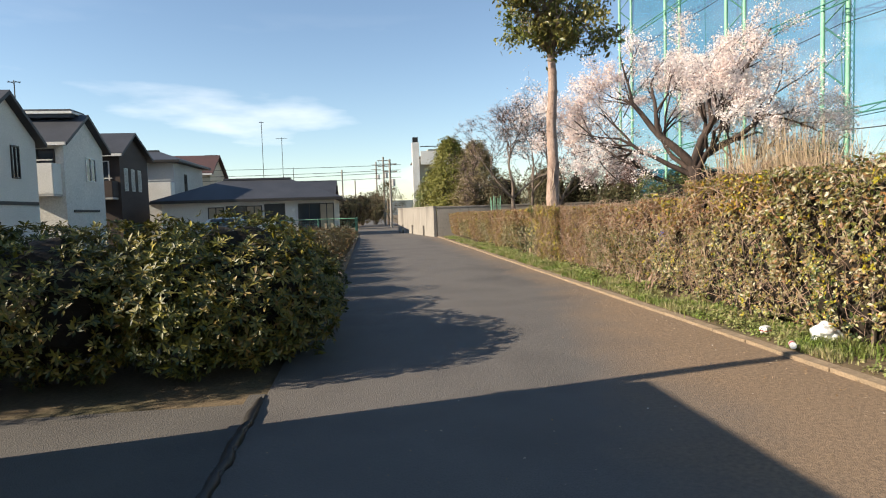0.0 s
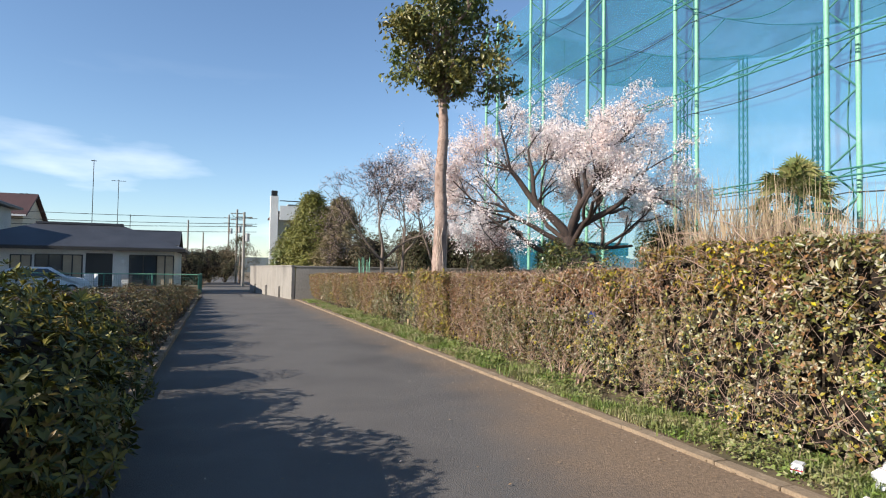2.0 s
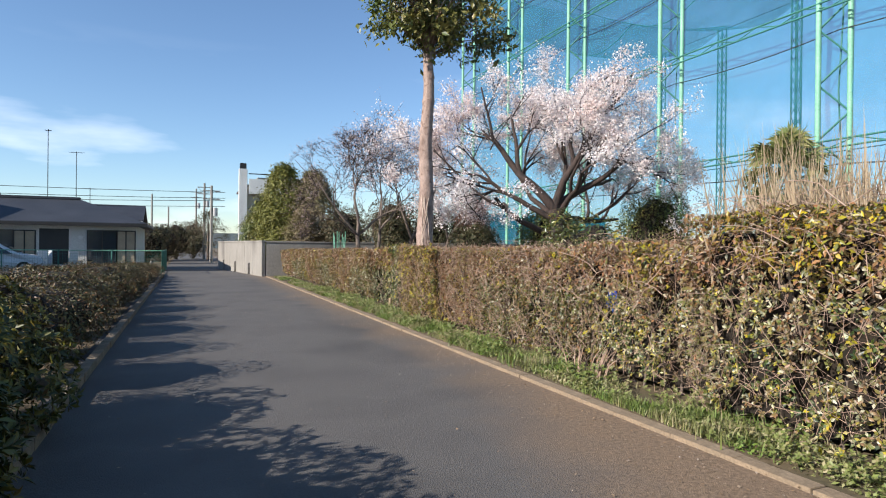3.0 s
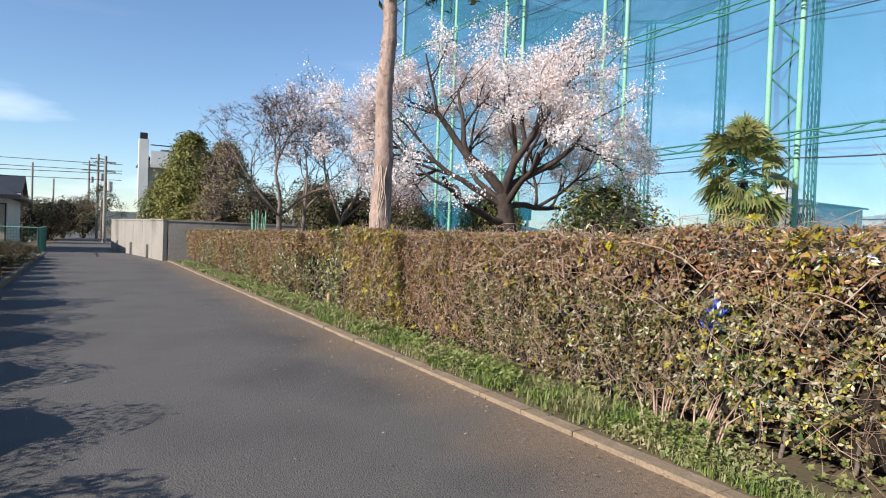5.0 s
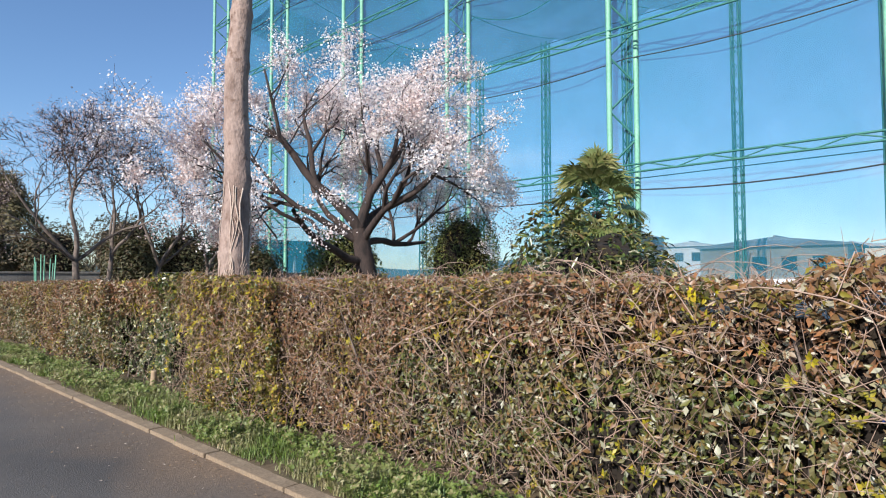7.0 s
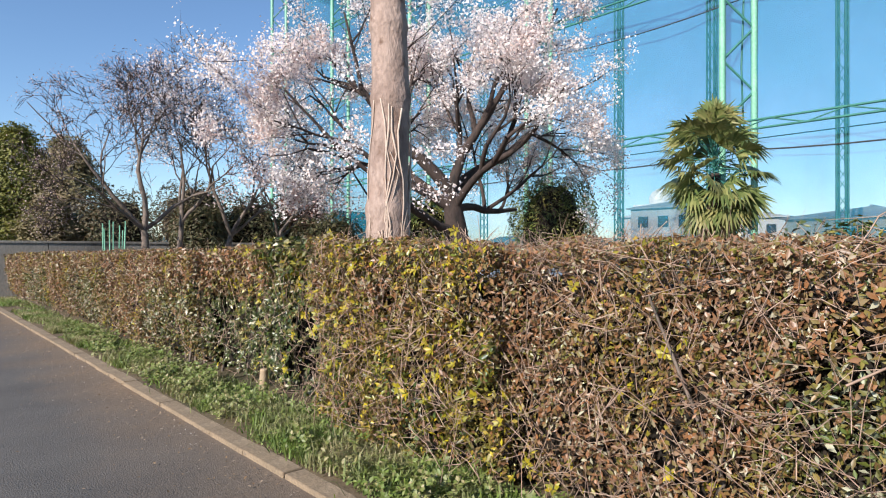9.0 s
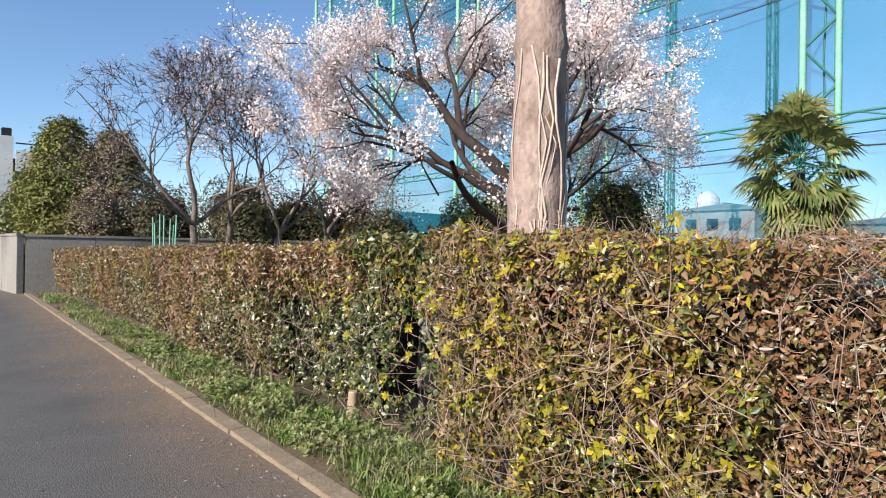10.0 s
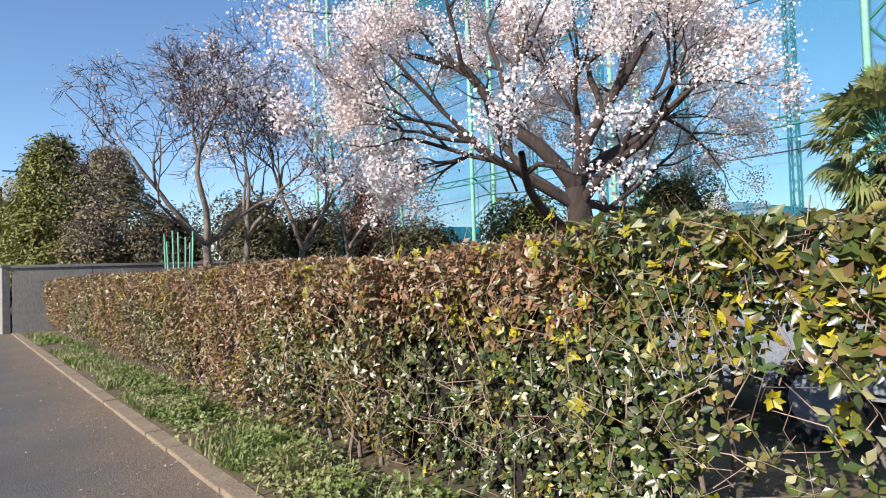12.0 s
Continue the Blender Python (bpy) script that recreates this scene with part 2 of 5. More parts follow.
L_AZA = foliage("azalea_leaves", [DG, (0.035, 0.045, 0.008), (0.10, 0.10, 0.012), (0.17, 0.15, 0.015), DG, (0.30, 0.25, 0.022)], [DG, (0.06, 0.065, 0.01), (0.12, 0.11, 0.012), (0.20, 0.15, 0.02), (0.14, 0.075, 0.02)], 1.0, 0.5, 0.04)
L_LOW = foliage("reddish_low_leaves", [(0.14, 0.055, 0.025), (0.09, 0.05, 0.02), (0.10, 0.08, 0.025), DG, (0.19, 0.085, 0.03)], [DG, (0.06, 0.07, 0.02), (0.12, 0.09, 0.03), (0.12, 0.06, 0.025)], 0.7, 0.5, 0.06)
L_GRASS = foliage("verge_grass", [(0.12, 0.19, 0.03), (0.19, 0.26, 0.045), (0.07, 0.125, 0.022), (0.25, 0.27, 0.10)], [(0.36, 0.29, 0.16), (0.18, 0.21, 0.06), (0.42, 0.35, 0.21)], 1.4, 0.6, 0.2, (0.42, 0.6))
L_WEED = foliage("leafy_weeds", [(0.10, 0.15, 0.025), (0.16, 0.21, 0.04), (0.07, 0.10, 0.02), (0.26, 0.24, 0.08)], [(0.24, 0.25, 0.08), (0.12, 0.16, 0.035), (0.34, 0.28, 0.14)], 1.5, 0.5, 0.2)
L_STRAW = foliage("dry_straw", [(0.48, 0.38, 0.25), (0.38, 0.28, 0.17), (0.56, 0.46, 0.32)], [(0.42, 0.32, 0.20), (0.30, 0.21, 0.13)], 1.0, 0.7, 0.2)
L_BLOSSOM = foliage("cherry_blossom", [(0.92, 0.85, 0.83), (0.88, 0.78, 0.76), (0.94, 0.90, 0.87), (0.80, 0.65, 0.62)], [(0.92, 0.86, 0.84), (0.70, 0.52, 0.47), (0.90, 0.83, 0.80)], 0.6, 0.7, 0.35)
L_BUD = foliage("pink_buds", [(0.50, 0.33, 0.31), (0.66, 0.50, 0.48), (0.36, 0.22, 0.19)], [(0.42, 0.26, 0.22), (0.72, 0.60, 0.58)], 0.8, 0.7, 0.3)
L_CANOPY = foliage("evergreen_canopy", [(0.05, 0.08, 0.02), (0.10, 0.14, 0.03), (0.17, 0.20, 0.035), (0.035, 0.055, 0.015)], [(0.13, 0.13, 0.03), (0.22, 0.18, 0.05), (0.07, 0.10, 0.025)], 0.9, 0.4)
L_CONIF = foliage("conifer_sprays", [(0.13, 0.14, 0.02), (0.20, 0.19, 0.03), (0.06, 0.08, 0.015)], [(0.22, 0.20, 0.04), (0.12, 0.13, 0.025)], 0.7, 0.6)
L_CONIFB = foliage("browned_conifer", [(0.21, 0.16, 0.09), (0.28, 0.21, 0.12), (0.15, 0.125, 0.06)], [(0.17, 0.16, 0.06), (0.23, 0.175, 0.09)], 0.8, 0.7)
L_SHRUB = foliage("dark_shrub_leaves", [(0.05, 0.055, 0.02), (0.08, 0.08, 0.03), (0.12, 0.085, 0.04)], [(0.04, 0.05, 0.02), (0.10, 0.075, 0.04), (0.15, 0.10, 0.055)], 0.6, 0.6)
L_REDSH = foliage("reddish_shrub", [(0.22, 0.09, 0.07), (0.16, 0.07, 0.05), (0.26, 0.13, 0.10)], [(0.18, 0.10, 0.06), (0.12, 0.06, 0.04)], 0.8, 0.7)
L_PALM = foliage("palm_fronds", [(0.07, 0.10, 0.03), (0.13, 0.17, 0.05), (0.24, 0.25, 0.09)], [(0.10, 0.13, 0.035), (0.28, 0.25, 0.10)], 0.8, 0.4)
L_LITTER = foliage("fallen_leaves", [(0.26, 0.17, 0.09), (0.16, 0.10, 0.05), (0.5, 0.45, 0.4)], [(0.20, 0.12, 0.06), (0.34, 0.25, 0.16)], 2.0, 0.8)


# ---- builders ----
def mesh_of(name, verts, faces, smooth=False):
    me = bpy.data.meshes.new(name)
    v = np.asarray(verts, dtype=np.float32).reshape(-1, 3)
    f = np.asarray(faces, dtype=np.int32)
    n, k = f.shape
    me.vertices.add(len(v))
    me.vertices.foreach_set("co", v.ravel())
    me.loops.add(n * k)
    me.loops.foreach_set("vertex_index", f.ravel())
    me.polygons.add(n)
    me.polygons.foreach_set("loop_start", np.arange(0, n * k, k, dtype=np.int32))
    if smooth:
        me.polygons.foreach_set("use_smooth", np.ones(n, dtype=bool))
    me.update(calc_edges=True)
    return me


def thing(name, at, label, category, group="", kind=""):
    ob = new(name)
    ob.location = at
    return tagged(ob, label, category, group, kind)


def part(name, source, material, parent=None, label="", kind=""):
    """Links a bmesh or a mesh as one object under a thing."""
    if isinstance(source, bmesh.types.BMesh):
        me = bpy.data.meshes.new(name)
        source.to_mesh(me)
        source.free()
    else:
        me = source
    me.materials.append(material)
    ob = new(name, me)
    if parent:
        ob.parent = parent
    return tagged(ob, label, kind=kind)


def add_box(bm, x0, x1, y0, y1, z0, z1, bevel=0.0):
    r = bmesh.ops.create_cube(bm, size=1.0, matrix=Matrix.Translation(((x0 + x1) / 2, (y0 + y1) / 2, (z0 + z1) / 2)) @ Matrix.Diagonal((x1 - x0, y1 - y0, z1 - z0, 1)))
    if bevel:
        es = {e for v in r["verts"] for e in v.link_edges}
        bmesh.ops.bevel(bm, geom=list(es), offset=bevel, segments=2, affect="EDGES")
    return bm


def box(x0, x1, y0, y1, z0, z1, bevel=0.0):
    return add_box(bmesh.new(), x0, x1, y0, y1, z0, z1, bevel)


def tubes(paths, sides=5):
    """Tapered tubes along polylines: each path is a list of (point, radius)."""
    V, F, base = [], [], 0
    ang = np.linspace(0, 2 * np.pi, sides, endpoint=False)
    ca, sa = np.cos(ang), np.sin(ang)
    for path in paths:
        pts = np.array([p for p, _ in path], dtype=float)
        rad = np.array([r for _, r in path])
        d = np.gradient(pts, axis=0)
        d /= np.linalg.norm(d, axis=1)[:, None] + 1e-9
        ref = np.array([0.31, 0.17, 0.93]) if abs(d[0][2]) < 0.9 else np.array([0.95, 0.2, 0.1])
        u = np.cross(d, ref)
        u /= np.linalg.norm(u, axis=1)[:, None] + 1e-9
        w = np.cross(d, u)
        ring = pts[:, None, :] + rad[:, None, None] * (ca[None, :, None] * u[:, None, :] + sa[None, :, None] * w[:, None, :])
        V.append(ring.reshape(-1, 3))
        n = len(pts)
        i = np.arange(n - 1)[:, None] * sides + np.arange(sides)[None, :]
        j = np.arange(n - 1)[:, None] * sides + (np.arange(sides)[None, :] + 1) % sides
        F.append(np.stack([i, j, j + sides, i + sides], -1).reshape(-1, 4) + base)
        base += n * sides
    return np.concatenate(V), np.concatenate(F)


def tube_mesh(name, paths, sides=5, smooth=True):
    v, f = tubes(paths, sides)
    return mesh_of(name, v, f, smooth)


def leaf_mesh(name, rng, c, nrm, length, wide=0.45, jitter=0.8, droop=0.0):
    """Folded pointed leaves, at centres c, facing roughly along nrm."""
    n = len(c)
    nn = nrm + rng.normal(0, jitter, (n, 3))
    nn /= np.linalg.norm(nn, axis=1)[:, None] + 1e-9
    t = rng.normal(0, 1, (n, 3))
    t[:, 2] -= droop
    t -= nn * np.sum(t * nn, 1)[:, None]
    t /= np.linalg.norm(t, axis=1)[:, None] + 1e-9
    s = np.cross(nn, t)
    L = (length * rng.uniform(0.45, 1.4, n))[:, None]
    W = L * wide * rng.uniform(0.8, 1.2, n)[:, None]
    a = c - t * L * 0.5
    b = c + t * L * 0.5
    m = c + nn * L * 0.0
    l1 = m + s * W * 0.5 + nn * L * 0.10
    r1 = m - s * W * 0.5 + nn * L * 0.10
    v = np.stack([a, l1, b, r1], 1).reshape(-1, 3)
    k = np.arange(n)[:, None] * 4
    f = np.concatenate([k + np.array([[0, 2, 1]]), k + np.array([[0, 3, 2]])], 1).reshape(-1, 3)
    return mesh_of(name, v, f)


def rosette_mesh(name, rng, c, nrm, length, k=8, wide=0.32):
    """Whorls of leaves round shoot tips at c, opening along nrm."""
    n = len(c)
    ax = nrm + rng.normal(0, 0.35, (n, 3))
    ax /= np.linalg.norm(ax, axis=1)[:, None] + 1e-9
    u = np.cross(ax, rng.normal(0, 1, (n, 3)))
    u /= np.linalg.norm(u, axis=1)[:, None] + 1e-9
    w = np.cross(ax, u)
    V = []
    for i in range(k):
        a = 2 * np.pi * i / k + rng.uniform(-0.3, 0.3, n)
        rise = rng.uniform(0.05, 0.9, n)[:, None]
        t = np.cos(a)[:, None] * u + np.sin(a)[:, None] * w + rise * ax
        t /= np.linalg.norm(t, axis=1)[:, None]
        s = np.cross(ax, t)
        s /= np.linalg.norm(s, axis=1)[:, None] + 1e-9
        up = np.cross(t, s)
        L = (length * rng.uniform(0.55, 1.25, n))[:, None]
        m = c + t * L * 0.55
        V.append(np.stack([c + t * L * 0.08, m + s * L * wide * 0.5 + up * L * 0.06, c + t * L - up * L * 0.06, m - s * L * wide * 0.5 + up * L * 0.06], 1))
    v = np.stack(V, 1).reshape(-1, 3)
    q = np.arange(n * k)[:, None] * 4
    f = np.concatenate([q + np.array([[0, 2, 1]]), q + np.array([[0, 3, 2]])], 1).reshape(-1, 3)
    return mesh_of(name, v, f)


def blade_mesh(name, rng, roots, height, width=0.006, lean=0.4):
    """Grass blades: bent, tapering strips."""
    n = len(roots)
    h = (height * rng.uniform(0.5, 1.3, n))[:, None]
    a = rng.uniform(0, 2 * np.pi, n)
    d = np.stack([np.cos(a), np.sin(a), np.zeros(n)], 1)
    s = np.stack([-np.sin(a), np.cos(a), np.zeros(n)], 1)
    ln = (lean * rng.uniform(0.1, 1.2, n))[:, None]
    w = (width * rng.uniform(0.6, 1.4, n))[:, None]
    up = np.array([0, 0, 1.0])
    mid = roots + up * h * 0.6 + d * h * ln * 0.35
    tip = roots + up * h * (1 - 0.3 * ln) + d * h * ln
    v = np.stack([roots - s * w, roots + s * w, mid - s * w * 0.8, mid + s * w * 0.8, tip], 1).reshape(-1, 3)
    k = np.arange(n)[:, None] * 5
    f = np.concatenate([k + np.array([[0, 1, 3]]), k + np.array([[0, 3, 2]]), k + np.array([[2, 3, 4]])], 1).reshape(-1, 3)
    return mesh_of(name, v, f)


def wobble(p, s, seed):
    q = Vector((p[0] * s + seed, p[1] * s - seed, p[2] * s + 2 * seed))
    return noise.noise(q)


def grow(rng, start, direction, length, radius, depth, spread, out, tips, segs=5, up=0.12, keep=0.72, kids=(2, 4), bend=0.16):
    """A limb and its side limbs; out gets the tubes, tips the places on thin ends."""
    p, d = np.array(start, float), np.array(direction, float)
    d /= np.linalg.norm(d)
    path = [(p.copy(), radius)]
    stops = []
    for i in range(segs):
        d = d + rng.normal(0, bend, 3) + np.array([0, 0, up])
        d /= np.linalg.norm(d)
        p = p + d * length / segs
        r = radius * (1 - 0.55 * (i + 1) / segs)
        path.append((p.copy(), r))
        stops.append((p.copy(), d.copy(), r))
        if depth <= 1:
            tips.append(p.copy())
    out.append(path)
    if depth <= 0:
        return
    for k in range(rng.integers(kids[0], kids[1] + 1) + 1):
        q, e, r = stops[rng.integers(max(0, segs // 3), segs)] if k else stops[-1]
        side = rng.normal(0, 1, 3)
        side -= e * side.dot(e)
        side /= np.linalg.norm(side)
        nd = e * rng.uniform(0.5, 1.0) + side * spread * rng.uniform(0.5, 1.2)
        grow(rng, q, nd, length * keep * rng.uniform(0.75, 1.15), max(0.008, r * 0.75), depth - 1, spread, out, tips, max(3, segs - 1), up * 0.8, keep, kids, bend)

# ---- ground, road ----
def sheet(name, xs, ys, zf, mat, label, cat):
    X, Y = np.meshgrid(xs, ys, indexing="ij")
    Z = np.array([[zf(x, y) for y in ys] for x in xs])
    v = np.stack([X, Y, Z], -1).reshape(-1, 3)
    ny = len(ys)
    i = (np.arange(len(xs) - 1)[:, None] * ny + np.arange(ny - 1)[None, :]).ravel()
    f = np.stack([i, i + ny, i + ny + 1, i + 1], 1)
    return tagged(part(name, mesh_of(name, v, f, True), mat), label, cat, kind="structure")


sheet("ground", [-900, -300, -80, -30, -10, 0, 4.2, 10, 30, 80, 300, 900], [-900, -200, -40, 0, 20, 40, 80, 200, 900], lambda x, y: -0.03, M_SOIL, "bare brown soil spreading to the horizon", "ground")
sheet("road", np.linspace(-0.9, 3.94, 15), np.linspace(-12, 150, 163), lambda x, y: 0.012 * wobble((x, y, 0), 0.5, 3), M_ROAD, "worn grey asphalt lane in low sun", "road")
sheet("driveway", np.linspace(-14, -0.94, 12), np.linspace(-12, 5.0, 14), lambda x, y: -0.004 + 0.01 * wobble((x, y, 0), 0.6, 5), M_ASPHALT, "grey asphalt forecourt beside the lane", "pavement")


def edge_strip(name, y0, y1, inner, outer, z, mat, label, seed, step=0.25):
    """A thin ragged sheet with wandering edges."""
    v, f = [], []
    ys = np.arange(y0, y1, step)
    for k, y in enumerate(ys):
        a = inner(y) + 0.02 * wobble((0, y, 0), 0.8, seed) + 0.015 * wobble((0, y, 0), 3.1, seed)
        v += [(a, y, z + 0.012 * wobble((a, y, 0), 0.5, 3)), ((a + outer) / 2, y, z + 0.014), (outer, y, z + 0.02)]
        if k:
            b = 3 * (k - 1)
            f += [(b, b + 1, b + 4, b + 3), (b + 1, b + 2, b + 5, b + 4)]
    return tagged(part(name, mesh_of(name, v, f, True), mat), label, "ground", kind="structure")


edge_strip("verge", -4, 35, lambda y: 4.05, 6.2, 0.03, M_SOIL, "brown soil verge under the hedge", 9)

# concrete kerb stones along both edges
rng = np.random.default_rng(11)


def kerb_run(name, x0, x1, y0, y1, h, mat, label):
    base = thing(name, (0, 0, 0), label, "kerb", kind="structure")
    stones = [box(x0, x1, 0, 0.601, -0.05, h, 0.004) for _ in range(1)]
    me = bpy.data.meshes.new("kerb_stone")
    stones[0].to_mesh(me)
    stones[0].free()
    me.materials.append(mat)
    y = y0
    while y < y1:
        ob = new("kerb_stone", me)
        ob.parent = base
        ob.location = (rng.normal(0, 0.003), y, rng.normal(0, 0.002))
        ob.rotation_euler = (0, 0, rng.normal(0, 0.003))
        y += 0.6
    return base


kerb_run("kerb_1", 3.92, 4.06, -3.0, 34.6, 0.035, M_KERB, "low weathered concrete kerb with sandy stains")
kerb_run("kerb_2", -0.76, -0.64, 8.6, 37.0, 0.10, M_KERB, "low dark concrete kerb beside shrubs")
# drain joint across the forecourt mouth
gut = box(-1.04, -0.9, -6, 5.2, -0.02, 0.014, 0.004)
tagged(part("gutter", gut, M_ASPHALT), "cracked concrete gutter joint between lane and forecourt", "gutter", kind="structure")
crack = tube_mesh("gutter_gap", [[((-0.93 + rng.normal(0, 0.012), y, 0.008), 0.02 + 0.03 * rng.random()) for y in np.arange(1.0, 5.2, 0.12)]], 4)
tagged(part("gutter_gap", crack, M_DARK), "dark open joint along the gutter", "crack", kind="structure")

# ---- hedge on the far verge ----
def hedge(y0, y1, h, mat, leaf, count, label, x0=4.62, x1=5.75, core=True, low=0.12, twigs=260, seed=0, top_mat=None, shoots=0):
    r = np.random.default_rng(100 + seed)
    t = thing("hedge_shrub", (5.2, (y0 + y1) / 2, 0.03), label, "hedge", "hedge along the verge")
    half, w = (y1 - y0) / 2, x1 - x0
    # leaf places: front, top and back shells
    def shell(n, which):
        u = r.uniform(-half - 0.08, half + 0.08, n)
        depth = r.exponential(0.075, n)
        if which == "front":
            z = low + (h - low) * r.beta(1.25, 1.0, n)
            bulge = np.array([0.14 * wobble((0, y0 + half + a, b), 1.1, 4.3) + 0.08 * wobble((0, y0 + half + a, b), 3.0, 8.1) + 0.07 * wobble((0, y0 + half + a, b), 8.0, 1.7) for a, b in zip(u, z)])
            x = x0 - 5.2 + depth - bulge + 0.12 * (1 - z / h) + 0.10 * np.maximum(0, z / h - 0.85)
            nn = np.tile([-1.0, 0, 0.35], (n, 1))
        elif which == "top":
            x = r.uniform(x0, x1, n) - 5.2
            bump = np.array([0.09 * wobble((a + 5.2, y0 + half + b, 0), 1.4, 2.2) + 0.05 * wobble((a, y0 + half + b, 0), 4, 6.6) for a, b in zip(x, u)])
            z = h - depth * 0.8 + bump + 0.03
            nn = np.tile([-0.2, 0, 1.0], (n, 1))
        else:
            x = x1 - 5.2 - depth
            z = r.uniform(low, h, n)
            nn = np.tile([1.0, 0, 0.3], (n, 1))
        return np.stack([x, u, z], 1), nn

    parts = [shell(int(count * 0.62), "front"), shell(int(count * 0.3), "top"), shell(int(count * 0.08), "back")]
    c = np.concatenate([p[0] for p in parts])
    nn = np.concatenate([p[1] for p in parts])
    hole = np.array([wobble((p[0] * 0.6, p[1] + y0, p[2]), 3.6, 5.5 + seed) for p in c])
    ok = (hole > -0.18) | (r.random(len(c)) < 0.35)
    c, nn = c[ok], nn[ok]
    if not core:
        keep = ~((c[:, 2] < 0.95) & (c[:, 2] > 0.3) & (np.abs(c[:, 1] + 0.28) < 0.36) & (r.random(len(c)) < 0.86))
        c, nn = c[keep], nn[keep]
    if top_mat:
        up = c[:, 2] > h * 0.62 + 0.25 * r.random(len(c))
        part("top_growth", leaf_mesh("top_growth", r, c[up], nn[up], leaf), top_mat, t, "drier leaves on the clipped top")
        c, nn = c[~up], nn[~up]
    if leaf > 0.052 and y1 < 20:
        part("leaves", rosette_mesh("leaves", r, c[::5], nn[::5], leaf * 0.85, 5, 0.5), mat, t)
    else:
        part("leaves", leaf_mesh("leaves", r, c, nn, leaf, 0.45, 1.1), mat, t)
    if shoots:
        knots, kn = shell(max(6, shoots // 5), "front")
        q = np.repeat(knots, 5, axis=0) + r.normal(0, 0.1, (len(knots) * 5, 3)) - np.array([0.02, 0, 0])
        part("young_growth", rosette_mesh("young_growth", r, q, np.repeat(kn, 5, axis=0), 0.042, 7, 0.5), L_SHOOT, t, "bright yellow-green young leaves", "stuff")
    paths = []
    for _ in range(twigs):
        y = r.uniform(-half, half)
        z = r.uniform(0.15, h + 0.02)
        x = x0 - 5.2 + r.uniform(-0.07, 0.10)
        if r.random() < 0.3:
            x, z = r.uniform(x0, x1) - 5.2, h + r.uniform(-0.06, 0.05)
        d = np.array([r.normal(-0.1, 0.25), r.normal(0, 0.6), r.normal(0.4, 0.6)])
        d /= np.linalg.norm(d)
        L = r.uniform(0.08, 0.38)
        p = np.array([x, y, z])
        b = r.normal(0, 0.045, 3)
        rr = r.uniform(0.0012, 0.0036)
        paths.append([(p - d * L / 2, rr), (p + b, rr * 0.8), (p + d * L / 2, rr * 0.4)])
    part("twig_tangle", tube_mesh("twig_tangle", paths, 3), M_TWIG, t, "pale bare twigs", "stuff")
    stems = []
    for _ in range(int((y1 - y0) * 5)):
        y, x = r.uniform(-half, half), r.uniform(x0 + 0.15, x1 - 0.2) - 5.2
        stems.append([((x, y, -0.05), 0.018), ((x + r.normal(0, 0.05), y + r.normal(0, 0.08), 0.4), 0.014), ((x + r.normal(0, 0.1), y + r.normal(0, 0.16), h * 0.85), 0.006)])
    part("stem_thicket", tube_mesh("stem_thicket", stems, 5), M_BARKG, t, "", "stuff")
    # solid hull that blocks the view through, its colour standing for inner shade
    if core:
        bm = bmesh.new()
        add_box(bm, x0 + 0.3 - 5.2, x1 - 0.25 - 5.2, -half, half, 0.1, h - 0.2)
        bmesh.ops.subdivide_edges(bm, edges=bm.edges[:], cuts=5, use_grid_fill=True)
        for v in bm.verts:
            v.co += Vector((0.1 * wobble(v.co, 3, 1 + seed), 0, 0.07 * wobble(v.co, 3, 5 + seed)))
        part("shade_core", bm, M_CORE, t, "solid core painted near-black for the shade inside")
    return t


RUS = "clipped hedge of russet-brown leaves and bare twigs"
stretches = [
    (2.4, 4.4, 1.75, L_WILD, 0.065, 9000, "overgrown green hedge tangled with dry vines", None),
    (4.4, 6.4, 1.80, L_WILD, 0.060, 13000, "overgrown olive hedge tangled with dry vines", L_MIX),
    (6.4, 8.2, 1.78, L_WILD, 0.055, 14000, "overgrown olive hedge tangled with dry vines", L_BROWN),
    (8.2, 10.0, 1.52, L_WILD, 0.055, 14000, "thin olive hedge with many bare twigs", L_BROWN),
    (10.0, 11.6, 1.44, L_MIX, 0.052, 14000, "thin olive hedge with many bare twigs", L_BROWN),
    (11.6, 13.0, 1.42, L_MIX, 0.042, 19000, RUS + ", greener low down", L_BROWN),
    (13.0, 14.4, 1.42, L_BROWN, 0.037, 23000, RUS, None),
    (14.4, 15.5, 1.43, L_YEL, 0.042, 19000, RUS + ", yellowed low down", L_BROWN),
    (15.5, 16.22, 1.45, L_YEL, 0.044, 15000, "clipped hedge of yellow and brown leaves", L_BROWN),
    (16.5, 17.7, 1.42, L_DARK, 0.070, 9500, "dark glossy hedge shrub with a gap low down", L_DARK),
    (17.7, 19.2, 1.38, L_DARK, 0.055, 13000, "dark green hedge shrub browned on top", L_BROWN),
    (19.2, 21.2, 1.36, L_MIX, 0.050, 16000, "clipped hedge of olive and brown leaves", L_BROWN),
    (21.2, 23.4, 1.35, L_BROWN, 0.048, 15000, RUS, L_BROWN),
    (23.4, 25.8, 1.34, L_MIX, 0.050, 14000, "clipped hedge of olive and brown leaves", L_BROWN),
    (25.8, 28.6, 1.32, L_BROWN, 0.055, 13000, RUS, L_BROWN),
    (28.6, 31.6, 1.30, L_MIX, 0.060, 11000, "clipped hedge of olive and brown leaves", L_BROWN),
    (31.6, 34.6, 1.28, L_BROWN, 0.065, 9000, RUS, L_BROWN),
]
